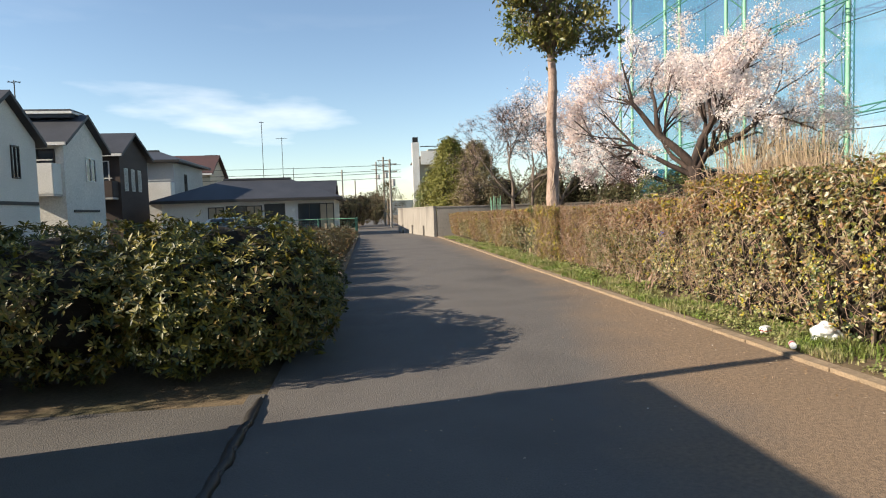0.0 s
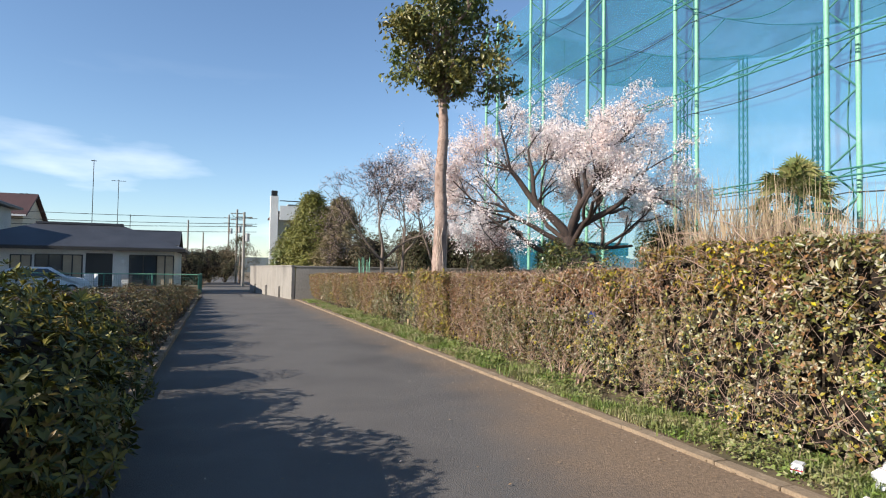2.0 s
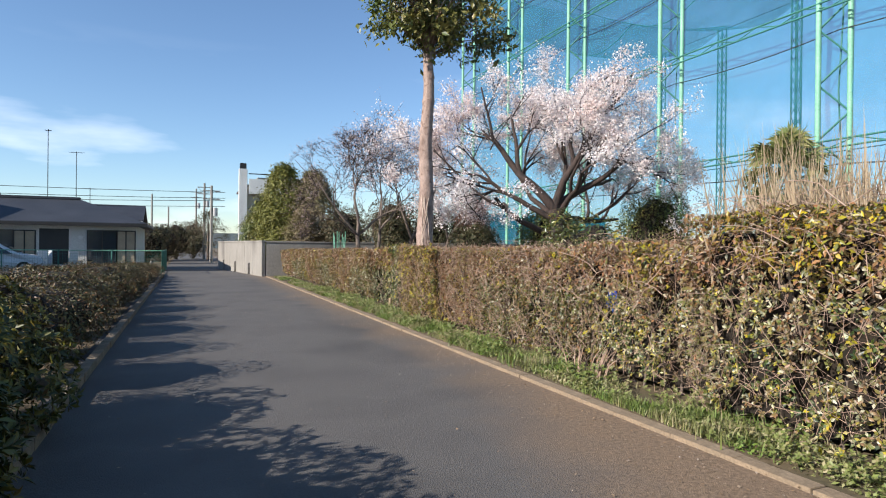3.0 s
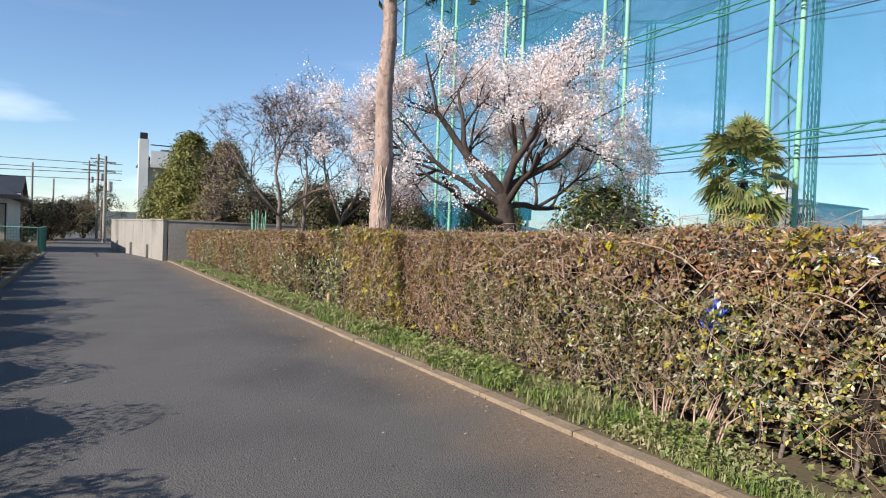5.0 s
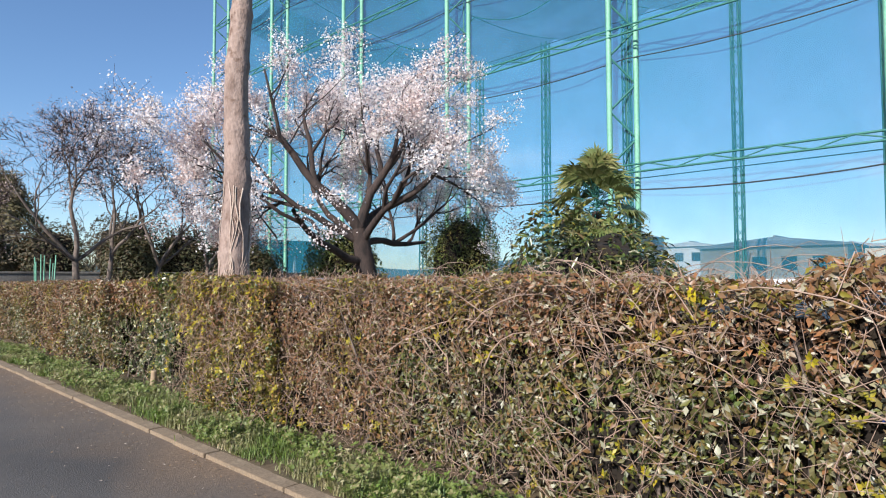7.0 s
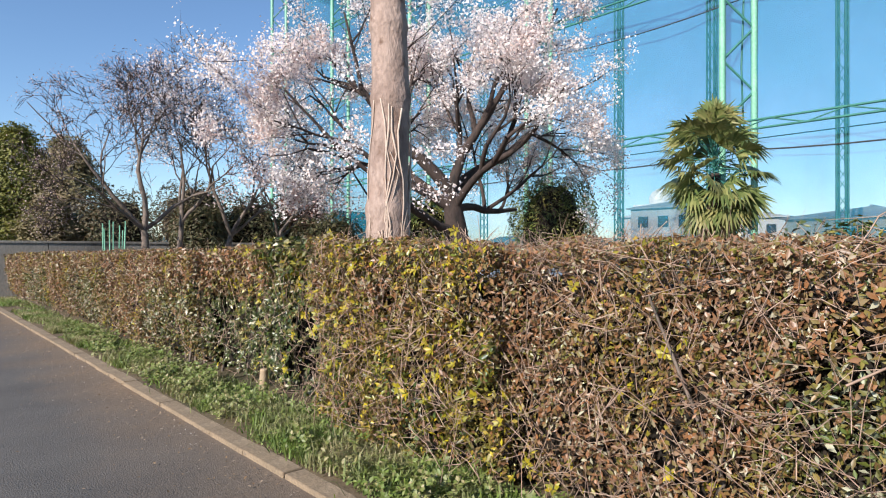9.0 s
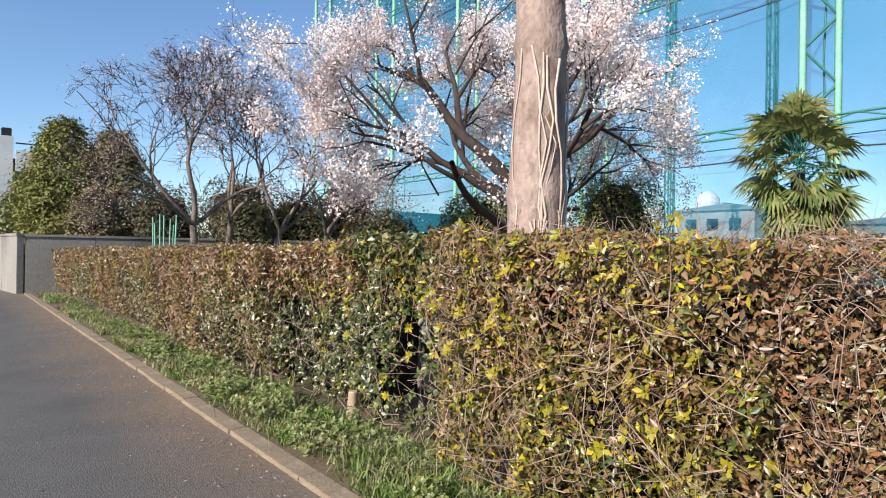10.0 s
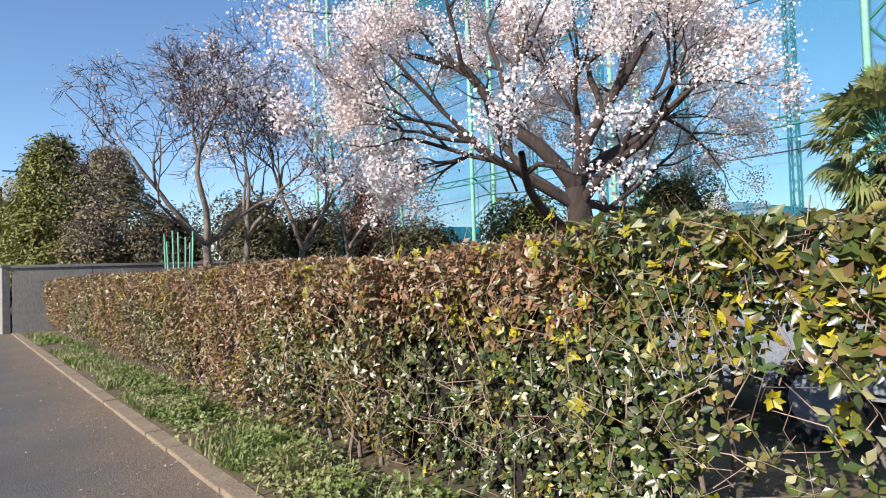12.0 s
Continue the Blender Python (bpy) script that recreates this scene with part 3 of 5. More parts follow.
for k, (a, b, h, mt, lf, cnt, lab, tm) in enumerate(stretches):
    hedge(a, b, h, mt, lf, cnt, lab, core=(k != 9), twigs=(650 if 8.0 < b < 15 else 420 if b < 16.4 else 200 if b < 19.5 else 160), seed=k, top_mat=tm, x0=4.45 if b < 10 or 15 < b < 16.4 else 4.72 if 16.4 < b < 19.5 else 4.6, shoots=(75 if 15 < b < 16.4 else 30 if b < 19.5 else 0))

# bare vines arching over the wild stretch
r = np.random.default_rng(5)
paths = []
for _ in range(480):
    y, x = r.uniform(3.5, 12.8), r.uniform(4.4, 5.7)
    z = 1.45 + (0.35 if y < 8.3 else 0.0) + r.uniform(-0.5, 0.12)
    a = r.uniform(0, 6.28)
    d = np.array([0.35 * math.cos(a), math.sin(a), 0.25])
    L = r.uniform(0.3, 0.9)
    rr = r.uniform(0.002, 0.005)
    p = np.array([x, y, z])
    paths.append([(p + d * L * (s - 0.5) + np.array([r.normal(0, 0.03), 0, 0.25 * L * (0.25 - (s - 0.5) ** 2) * 2]), rr * (1.1 - 0.6 * s)) for s in np.linspace(0, 1, 6)])
v = thing("dry_vine", (0, 0, 0.0), "tangle of pale dry vines arching over the hedge", "vine", kind="stuff")
part("vine_stems", tube_mesh("vine_stems", paths, 4), M_TWIG, v)

# tall dead straw standing in the hedge
def straw(at, n, height, label):
    rr = np.random.default_rng(int(at[1] * 10))
    t = thing("dry_grass", (*at, 0.03), label, "grass", "tufts of straw")
    ro = np.stack([rr.normal(0, 0.24, n), np.clip(rr.normal(0, 0.42, n), -0.8, 0.7), np.full(n, 0.5)], 1)
    part("straw_blades", blade_mesh("straw_blades", rr, ro, height, 0.009, 0.3), L_STRAW, t)
    return t


straw((5.5, 7.8), 900, 1.75, "tall tuft of bleached dead straw in the hedge")
straw((5.5, 7.3), 600, 1.6, "tall tuft of bleached dead straw in the hedge")
straw((5.4, 6.9), 500, 1.4, "tall tuft of bleached dead straw in the hedge")

# cut stems leaning at the hedge foot
def stake(at, h, rad, lean, label, seed):
    rr = np.random.default_rng(seed)
    t = thing("wooden_stake", (*at, 0.0), label, "stake", "short stakes in the verge")
    pts = [((lean * s * h, 0.02 * math.sin(5 * s), s * h), rad * (1.08 - 0.12 * s)) for s in np.linspace(-0.1, 1, 6)]
    me = tube_mesh("shaft", pts and [pts], 9)
    part("shaft", me, M_POST, t)
    cap = bmesh.new()
    bmesh.ops.create_cone(cap, cap_ends=True, segments=9, radius1=rad * 0.97, radius2=rad * 0.8, depth=0.012, matrix=Matrix.Translation((lean * h, 0.02 * math.sin(5), h)))
    part("cut_top", cap, M_POST, t, "pale sawn top")


stake((4.70, 16.37), 0.42, 0.038, 0.02, "short pale wooden stake standing in grass", 1)
stake((4.70, 17.5), 0.32, 0.040, -0.03, "short weathered wooden stake in grass", 2)
for y0 in (9.55, 9.85):
    t = thing("dead_stems", (4.5, y0, 0.0), "sheaf of split pale dead stems at the hedge foot", "stems")
    sh = []
    for k in range(9):
        a, b = rng.normal(0, 0.05), rng.normal(0, 0.07)
        sh.append([((a, b, -0.02), 0.009), ((a * 1.8 + 0.04, b * 1.6, 0.25), 0.008), ((a * 3 + 0.1, b * 2.4, 0.30 + 0.14 * rng.random()), 0.003)])
    part("dry_stalks", tube_mesh("dry_stalks", sh, 4), M_TWIG, t, "", "stuff")

# verge grass
r = np.random.default_rng(21)
n = 52000
gy = 3.0 + 31.5 * r.beta(1.2, 1.7, n)
gx = 4.07 + 0.68 * r.beta(1.1, 1.5, n)
thick = np.array([wobble((a, b, 0), 1.1, 3.7) for a, b in zip(gx, gy)])
ok = thick > -0.12 + 0.3 * r.random(n)
roots = np.stack([gx, gy, np.full(n, 0.035)], 1)[ok]
g = thing("verge_grass", (0, 0, 0), "fresh green and straw grass along the kerb", "grass", kind="stuff")
near = roots[:, 1] < 20
part("grass_near", blade_mesh("grass_near", r, roots[near], 0.085, 0.004, 1.0), L_GRASS, g)
part("grass_far", blade_mesh("grass_far", r, roots[~near], 0.11, 0.007, 1.0), L_GRASS, g)
lush = []
for cy, cx, k in ((15.0, 4.45, 1500), (15.9, 4.42, 1700), (16.9, 4.45, 1500), (10.6, 4.42, 1200), (12.4, 4.4, 800), (18.3, 4.4, 900), (5.6, 4.55, 1000), (7.6, 4.4, 700), (20.0, 4.4, 600)):
    lush.append(np.stack([r.normal(cx, 0.13, k), r.normal(cy, 0.35, k), np.full(k, 0.03)], 1))
part("grass_tufts", blade_mesh("grass_tufts", r, np.concatenate(lush), 0.15, 0.0055, 1.3), L_GRASS, g)

wd = np.stack([4.1 + 0.6 * r.random(34000), 3 + 30 * r.beta(1.2, 1.5, 34000), 0.03 + 0.11 * r.random(34000) ** 1.6], 1)
wk = np.array([wobble((a, b, 0), 0.9, 6.1) for a, b, _ in wd]) > -0.08
part("weed_leaves", leaf_mesh("weed_leaves", r, wd[wk], np.tile([-0.2, 0, 1.0], (int(wk.sum()), 1)), 0.04, 0.5, 0.5), L_GRASS, g, "broad low weeds")
knots = np.stack([r.uniform(4.15, 4.62, 95), 4 + 20 * r.beta(2.2, 1.4, 95)], 1)
wq = np.concatenate([np.stack([r.normal(a, 0.07, 26), r.normal(b, 0.10, 26), 0.04 + 0.2 * r.random(26)], 1) for a, b in knots])
part("weed_growth", rosette_mesh("weed_growth", r, wq, np.tile([-0.3, -0.2, 1.0], (len(wq), 1)), 0.034, 6, 0.6), L_WEED, g, "leafy green weeds")

# fallen leaves and grit on the road edge
n = 2600
ly = r.uniform(2, 32, n)
lx = 4.0 - np.abs(r.normal(0, 0.35, n)) ** 1.0 * 1.1
c = np.stack([lx, ly, np.full(n, 0.018)], 1)
c2 = np.stack([r.uniform(-0.7, 3.9, 700), r.uniform(2, 26, 700), np.full(700, 0.016)], 1)
lit = thing("fallen_leaves", (0, 0, 0), "scattered dry leaves and grit on the asphalt", "leaf litter", kind="stuff")
part("dead_leaves", leaf_mesh("dead_leaves", r, np.concatenate([c, c2]), np.tile([0, 0, 1.0], (n + 700, 1)), 0.022, 0.6, 0.25), L_LITTER, lit)

# litter
bag = bmesh.new()
bmesh.ops.create_icosphere(bag, subdivisions=3, radius=0.14)
for q in bag.verts:
    q.co *= 1 + 0.45 * wobble(q.co, 9, 2) + 0.2 * wobble(q.co, 23, 2)
    q.co.z = max(q.co.z * 0.75, -0.10)
t = thing("plastic_bag", (4.55, 5.6, 0.14), "crumpled white plastic bag lying in grass", "bag")
part("crumpled_film", bag, M_PLASTIC, t)
t = thing("drink_carton", (4.22, 6.1, 0.075), "crushed white carton with red print by the kerb", "carton")
t.rotation_euler = (0.05, 0.0, 0.5)
part("carton_body", box(-0.06, 0.06, -0.04, 0.04, 0, 0.07, 0.008), M_PLASTIC, t)
part("red_band", box(-0.062, 0.062, -0.042, 0.042, 0.02, 0.032, 0.002), M_RED, t, "red printed band")
t = thing("drink_can", (4.06, 5.45, 0.09), "flattened red and white can on the kerb", "can")
t.rotation_euler = (0, radians(90), radians(60))
cn = bmesh.new()
bmesh.ops.create_cone(cn, cap_ends=True, segments=16, radius1=0.032, radius2=0.032, depth=0.11)
bmesh.ops.bevel(cn, geom=[e for e in cn.edges if e.calc_face_angle(0) > 1.0], offset=0.006, segments=2, affect="EDGES")
part("can_body", cn, M_PLASTIC, t)
cn = bmesh.new()
bmesh.ops.create_cone(cn, cap_ends=False, segments=16, radius1=0.0328, radius2=0.0328, depth=0.045)
part("can_print", cn, M_RED, t, "red print")


# ---- shrubs by the lane ----
def shrub(at, rx, ry, h, mat, count, leaf, label, name="azalea_bush", group="shrubs beside the lane", seed=0, cat="bush", lobes=7):
    r = np.random.default_rng(300 + seed)
    t = thing(name, (*at, 0.0), label, cat, group)
    balls = [((0, 0, h * 0.5), (rx * 0.8, ry * 0.8, h * 0.48))]
    for k in range(lobes):
        a = 2 * math.pi * k / lobes + r.uniform(-0.3, 0.3)
        q = r.uniform(0.45, 0.62)
        z = h * (r.uniform(0.24, 0.7) if name == "azalea_bush" else r.uniform(0.35, 0.72))
        balls.append(((rx * q * math.cos(a), ry * q * math.sin(a), z), (rx * 0.48, ry * 0.48, min(h * 0.38, h - z))))
    c, nn = [], []
    for (cc, rad) in balls:
        m = count // len(balls)
        d = r.normal(0, 1, (m, 3))
        d /= np.linalg.norm(d, axis=1)[:, None]
        s = 1.0 - np.minimum(0.5, r.exponential(0.09, m)) + 0.12 * (r.random(m) ** 3)
        p = np.array(cc) + d * np.array(rad) * s[:, None]
        c.append(p)
        nn.append(d + np.array([0, 0, 0.5]))
    c, nn = np.concatenate(c), np.concatenate(nn)
    ok = c[:, 2] > 0.02
    if name == "azalea_bush":
        part("leaves", rosette_mesh("leaves", r, c[ok][::8], nn[ok][::8], leaf * 1.15), mat, t)
    else:
        part("leaves", leaf_mesh("leaves", r, c[ok], nn[ok], leaf, 0.36, 0.6), mat, t)
    paths = []
    for _ in range(26):
        a, q = r.uniform(0, 6.28), r.uniform(0.2, 0.85)
        e = np.array([rx * q * math.cos(a), ry * q * math.sin(a), h * r.uniform(0.5, 0.85)])
        paths.append([((e[0] * 0.1, e[1] * 0.1, -0.05), 0.022), ((e[0] * 0.5, e[1] * 0.5, e[2] * 0.45), 0.013), (tuple(e), 0.004)])
    part("branches", tube_mesh("branches", paths, 5), M_BARKD, t)
    # solid ball in the middle, painted near-black as the shade within the bush
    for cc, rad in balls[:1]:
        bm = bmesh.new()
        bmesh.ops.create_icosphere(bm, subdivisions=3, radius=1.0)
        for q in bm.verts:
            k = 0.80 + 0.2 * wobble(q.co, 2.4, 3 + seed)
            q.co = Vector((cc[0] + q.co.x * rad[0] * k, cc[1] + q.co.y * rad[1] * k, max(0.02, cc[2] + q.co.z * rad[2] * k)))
        part("shade_core", bm, M_CORE, t, "solid core painted near-black for the shade inside")
    return t


# unseen shrub, added only to throw shade on the bushes to its right
shrub((-7.6, 5.7), 2.0, 1.9, 4.15, L_AZA, 16000, 0.1, "unseen tall shrub added to shade the azalea bushes", "garden_shrub", "", 8)
AZ = "dense dark-green azalea bush with sunlit tips"
shrub((-1.4, 6.75), 1.15, 1.5, 1.54, L_AZA, 34000, 0.07, AZ, seed=1)
shrub((-3.1, 6.2), 1.2, 1.2, 1.47, L_AZA, 26000, 0.07, AZ, seed=2)
shrub((-4.7, 6.6), 1.2, 1.3, 1.6, L_AZA, 16000, 0.08, AZ, seed=3)
shrub((-1.45, 9.5), 0.95, 1.25, 1.22, L_AZA, 18000, 0.065, AZ, seed=4)
shrub((-1.25, 8.0), 0.85, 0.95, 1.2, L_AZA, 14000, 0.065, AZ, seed=6)
shrub((-2.9, 9.4), 0.9, 1.3, 1.25, L_AZA, 9000, 0.07, AZ, seed=5)
LOWL = "low clipped shrub with reddish-brown winter leaves"
for k in range(13):
    y = 11.6 + 1.95 * k
    hh = (1.12, 0.95, 1.08, 0.92, 1.05, 0.85, 0.9, 0.8, 0.82, 0.75, 0.72, 0.7, 0.68)[k]
    shrub((-1.5 + 0.08 * math.sin(k * 2.1), y), 0.95, 1.18, hh * 1.08, L_LOW, 9000 if k < 7 else 4000, 0.05, LOWL, "low_shrub", "low shrubs beside the lane", 10 + k, lobes=5)
    if k % 2 == 0:
        shrub((-3.3, y + 0.8), 0.95, 1.5, hh * 0.95, L_LOW, 4500, 0.06, LOWL, "low_shrub", "low shrubs beside the lane", 40 + k, lobes=5)

# ---- trees ----
def clump(rng, tips, per, spread):
    t = np.array(tips)
    c = np.repeat(t, per, axis=0) + rng.normal(0, spread, (len(t) * per, 3))
    return c, rng.normal(0, 1, c.shape) + np.array([0, 0, 0.4])


# tall tree in the hedge: clear pale trunk, evergreen head
r = np.random.default_rng(31)
t = thing("tall_tree", (4.86, 15.78, 0.0), "tall pale-barked tree with a dense evergreen head and dry vines", "tree")
V, F = [], []
zs, ns = np.linspace(-0.1, 7.2, 150), 36
for i, z in enumerate(zs):
    rr = 0.182 - 0.015 * z + (0.05 * max(0, 1 - z / 0.4)) + sum(0.016 * math.exp(-((z - q) / 0.05) ** 2) for q in (1.75, 2.6, 3.15, 3.9, 4.5, 5.0))
    for k in range(ns):
        a = 2 * math.pi * k / ns
        q = rr * (1 + 0.05 * wobble((math.cos(a) * 2.2, math.sin(a) * 2.2, z * 0.7), 1.0, 3) + 0.018 * wobble((math.cos(a) * 7, math.sin(a) * 7, z * 1.6), 1.0, 6))
        V.append((0.02 * math.sin(3 * z) + 0.009 * z + q * math.cos(a), 0.015 * math.cos(2 * z) + q * math.sin(a), z))
        if i:
            b, e = (i - 1) * ns, i * ns
            F.append((b + k, b + (k + 1) % ns, e + (k + 1) % ns, e + k))
part("trunk", mesh_of("trunk", V, F, True), M_BARK, t)
vines = []
for k in range(30):
    a0, top = r.uniform(3.9, 6.3), r.uniform(1.4, 2.7)
    path = []
    for z in np.linspace(0.2, top, 14):
        a0 += r.normal(0, 0.16)
        rad = 0.186 - 0.015 * z + 0.006
        path.append(((0.01 * z + 0.02 * math.sin(3 * z) + rad * math.cos(a0), 0.015 * math.cos(2 * z) + rad * math.sin(a0), z), r.uniform(0.003, 0.009)))
    vines.append(path)
part("vine_growth", tube_mesh("vine_growth", vines, 5), M_VINE, t, "pale dead vines on the bark", "stuff")
limbs, tips = [], []
for k in range(11):
    a = k * 2.4
    z = 5.4 + 0.16 * k
    grow(r, (0.05, 0, z), (math.cos(a), math.sin(a), 0.6), 0.75, 0.045, 1, 0.7, limbs, tips, 4, 0.05)
part("branch_crown", tube_mesh("branch_crown", limbs, 5), M_BARK, t)
lobes = (((-0.62, 0.1, 6.35), (0.72, 0.8, 0.75)), ((0.15, -0.2, 6.0), (0.55, 0.7, 0.6)), ((1.0, 0.0, 6.15), (0.85, 0.9, 0.72)), ((0.75, 0.2, 7.1), (0.95, 0.9, 0.7)), ((-0.3, 0.0, 7.35), (0.8, 0.8, 0.6)), ((0.35, 0.0, 8.0), (0.6, 0.6, 0.5)), ((-0.95, -0.3, 6.9), (0.4, 0.5, 0.35)))
spots = []
for cc, rad in lobes:
    d = r.normal(0, 1, (44, 3))
    d /= np.linalg.norm(d, axis=1)[:, None]
    spots.append(np.array(cc) + d * np.array(rad) * r.uniform(0.5, 1.08, (44, 1)))
spots = np.concatenate(spots)
c, nn = clump(r, spots, 38, 0.115)
part("crown", leaf_mesh("crown", r, c, nn + np.array([-0.5, -0.2, 0.3]), 0.125, 0.46, 0.6, 0.9), L_CANOPY, t)
shoots = [[((0.05, 0, 5.2 + 0.25 * (q[2] - 5.2)), 0.022), ((q[0] * 0.5, q[1] * 0.5, q[2] - 0.15), 0.014), (tuple(q), 0.005)] for q in spots[::4]]
part("shoot_growth", tube_mesh("shoot_growth", shoots, 4), M_BARK, t, "", "stuff")

# blossoming cherry
def cherry(at, seeds, limbspec, trunk_pts, per, name, label, mat, depth=4, spread=0.62, size=0.085, scatter=0.17, bark=M_BARKD, trunk_r=0.34, keep=0.72, hull=None):
    r = np.random.default_rng(seeds)
    t = thing(name, (*at, 0.0), label, "tree")
    pts = [(p, trunk_r * (1.25 - 0.55 * i / (len(trunk_pts) - 1))) for i, p in enumerate(trunk_pts)]
    part("trunk", tube_mesh("trunk", [pts], 12), bark, t)
    out, tips = [], []
    for (z0, d, L, rad) in limbspec:
        k = min(range(len(trunk_pts)), key=lambda i: abs(trunk_pts[i][2] - z0))
        grow(r, trunk_pts[k], d, L, rad, depth, spread, out, tips, 6, 0.05, keep, (2, 4), 0.15)
    if hull:
        hc, hr = np.array(hull[0]), np.array(hull[1])
        inside = lambda q: (((np.array(q) - hc) / hr) ** 2).sum() < 0.9 + 0.75 * wobble(q, 0.55, seeds)
        out = [p for p in out if inside(p[-1][0]) or p[0][1] > 0.09]
        tips = [q for q in tips if inside(q)]
    thick = [p for p in out if p[0][1] > 0.02]
    thin = [p for p in out if p[0][1] <= 0.02]
    part("branch_crown", tube_mesh("branch_crown", thick, 6), bark, t)
    part("twig_growth", tube_mesh("twig_growth", thin, 3), M_BARKD, t, "", "stuff")
    if per:
        tp = np.array(tips)
        if len(tp) * per > 170000:
            tp = tp[r.permutation(len(tp))[: 170000 // per]]
        c, nn = clump(r, tp, per, scatter)
        part("blossom", leaf_mesh("blossom", r, c, nn, size, 0.8, 0.8), mat, t, "pale pink-white blossom")
    return t


cherry((14.3, 24.9), 41, [
    (2.0, (-1.0, -0.1, 0.12), 4.4, 0.14), (2.9, (-0.7, 0.15, 0.85), 3.9, 0.20), (3.0, (0.15, -0.2, 1.0), 3.6, 0.18),
    (2.9, (0.75, -0.1, 0.75), 3.9, 0.18), (2.6, (0.9, 0.3, 0.40), 4.0, 0.14), (2.8, (-0.2, -0.8, 0.6), 3.4, 0.14),
    (2.8, (0.0, 0.8, 0.7), 3.4, 0.14), (3.0, (0.45, 0.5, 1.0), 3.3, 0.13), (2.6, (-0.8, 0.5, 0.5), 3.6, 0.13),
], [(0, 0, -0.1), (0.0, 0, 0.6), (-0.06, 0, 1.3), (-0.16, 0, 2.0), (-0.3, 0.0, 2.6), (-0.4, 0.0, 3.1)], 21, "cherry_tree", "broad cherry tree in full pale blossom with dark limbs", L_BLOSSOM, 4, keep=0.66, size=0.064, scatter=0.12, hull=((-0.5, 0, 4.9), (6.9, 5.4, 4.1)))

cherry((7.3, 30.0), 43, [
    (1.9, (-0.7, 0.1, 0.8), 2.4, 0.07), (2.0, (0.2, -0.2, 1.0), 2.5, 0.08), (1.9, (0.7, 0.2, 0.8), 2.2, 0.07), (1.7, (-0.5, -0.4, 0.5), 2.0, 0.05),
], [(0, 0, -0.1), (0.05, 0, 0.6), (-0.05, 0, 1.3), (-0.1, 0, 2.0)], 1, "budding_tree", "bare grey tree with fine twigs and pink buds", L_BUD, 5, 0.6, 0.032, 0.12, M_BARKG, 0.12, keep=0.68, hull=((-0.3, 0, 4.0), (3.0, 2.6, 2.9)))
cherry((8.3, 30.6), 44, [
    (2.2, (-0.2, 0.1, 1.0), 2.2, 0.06), (2.2, (0.6, -0.2, 0.9), 2.0, 0.06), (2.0, (0.2, 0.5, 0.8), 2.0, 0.05),
], [(0, 0, -0.1), (-0.1, 0, 0.8), (0.05, 0, 1.6), (0.1, 0, 2.3)], 1, "budding_tree", "bare grey tree with fine twigs and pink buds", L_BUD, 4, 0.6, 0.032, 0.12, M_BARKG, 0.09, keep=0.7)
cherry((9.6, 31.0), 45, [
    (1.8, (0.6, 0.1, 0.9), 2.4, 0.07), (1.8, (-0.3, -0.3, 1.0), 2.3, 0.07), (1.7, (0.8, 0.4, 0.5), 2.0, 0.05),
], [(0, 0, -0.1), (0.15, 0, 0.7), (0.3, 0, 1.3), (0.45, 0, 1.9)], 3, "budding_tree", "leaning small tree with sparse pink blossom", L_BLOSSOM, 4, 0.6, 0.08, 0.14, M_BARKG, 0.11)
cherry((13.0, 34.0), 46, [
    (1.8, (0.6, 0.1, 0.9), 2.0, 0.07), (1.8, (-0.5, -0.3, 0.9), 2.0, 0.07), (1.7, (0.8, 0.4, 0.3), 1.8, 0.05),
], [(0, 0, -0.1), (0.1, 0, 0.7), (0.1, 0, 1.3), (0.2, 0, 1.9)], 3, "budding_tree", "small tree with sparse pink blossom", L_BUD, 3, 0.6, 0.09, 0.16, M_BARKG, 0.11)


def conifer(at, rad, h, mat, count, label, seed, name="conifer"):
    r = np.random.default_rng(seed)
    t = thing(name, (*at, 0.0), label, "tree")
    part("trunk", tube_mesh("trunk", [[((0, 0, -0.1), 0.14), ((0.02, 0, h * 0.5), 0.09), ((0, 0, h * 0.92), 0.02)]], 8), M_BARKG, t)
    n = count // 40
    z = h * (0.12 + 0.88 * r.random(n) ** 0.9)
    a = r.uniform(0, 6.28, n)
    prof = rad * np.clip(np.minimum(1.0, (1 - z / h) * 2.4 + 0.18), 0, 1) * r.uniform(0.72, 1.08, n)
    cen = np.stack([prof * np.cos(a), prof * np.sin(a), z], 1)
    br = [[((0, 0, max(0.2, q[2] - 0.5)), 0.02), (tuple(q), 0.005)] for q in cen[::3]]
    part("branches", tube_mesh("branches", br, 3), M_BARKG, t)
    c = np.repeat(cen, 40, axis=0) + r.normal(0, 1, (n * 40, 3)) * np.array([0.17, 0.17, 0.13]) * (0.6 + rad * 0.35)
    part("crown", leaf_mesh("crown", r, c, np.tile([0, 0, 0.8], (len(c), 1)) + c * np.array([0.5, 0.5, 0]), 0.15, 0.4, 0.5), mat, t)
    return t


conifer((5.7, 41.5), 1.45, 6.2, L_CONIF, 30000, "full rounded yellow-green conifer behind the wall", 51)
conifer((7.4, 41.0), 1.5, 5.9, L_CONIFB, 22000, "thin browned conifer with dead sprays", 52)
conifer((6.4, 39.4), 0.9, 3.4, L_CONIFB, 7000, "thin browned conifer with dead sprays", 53)
conifer((4.9, 44.0), 1.3, 3.9, L_CANOPY, 16000, "dark green garden tree behind the wall", 54)
conifer((5.0, 48.0), 1.2, 4.2, L_CANOPY, 7000, "dark green garden tree behind the wall", 55)
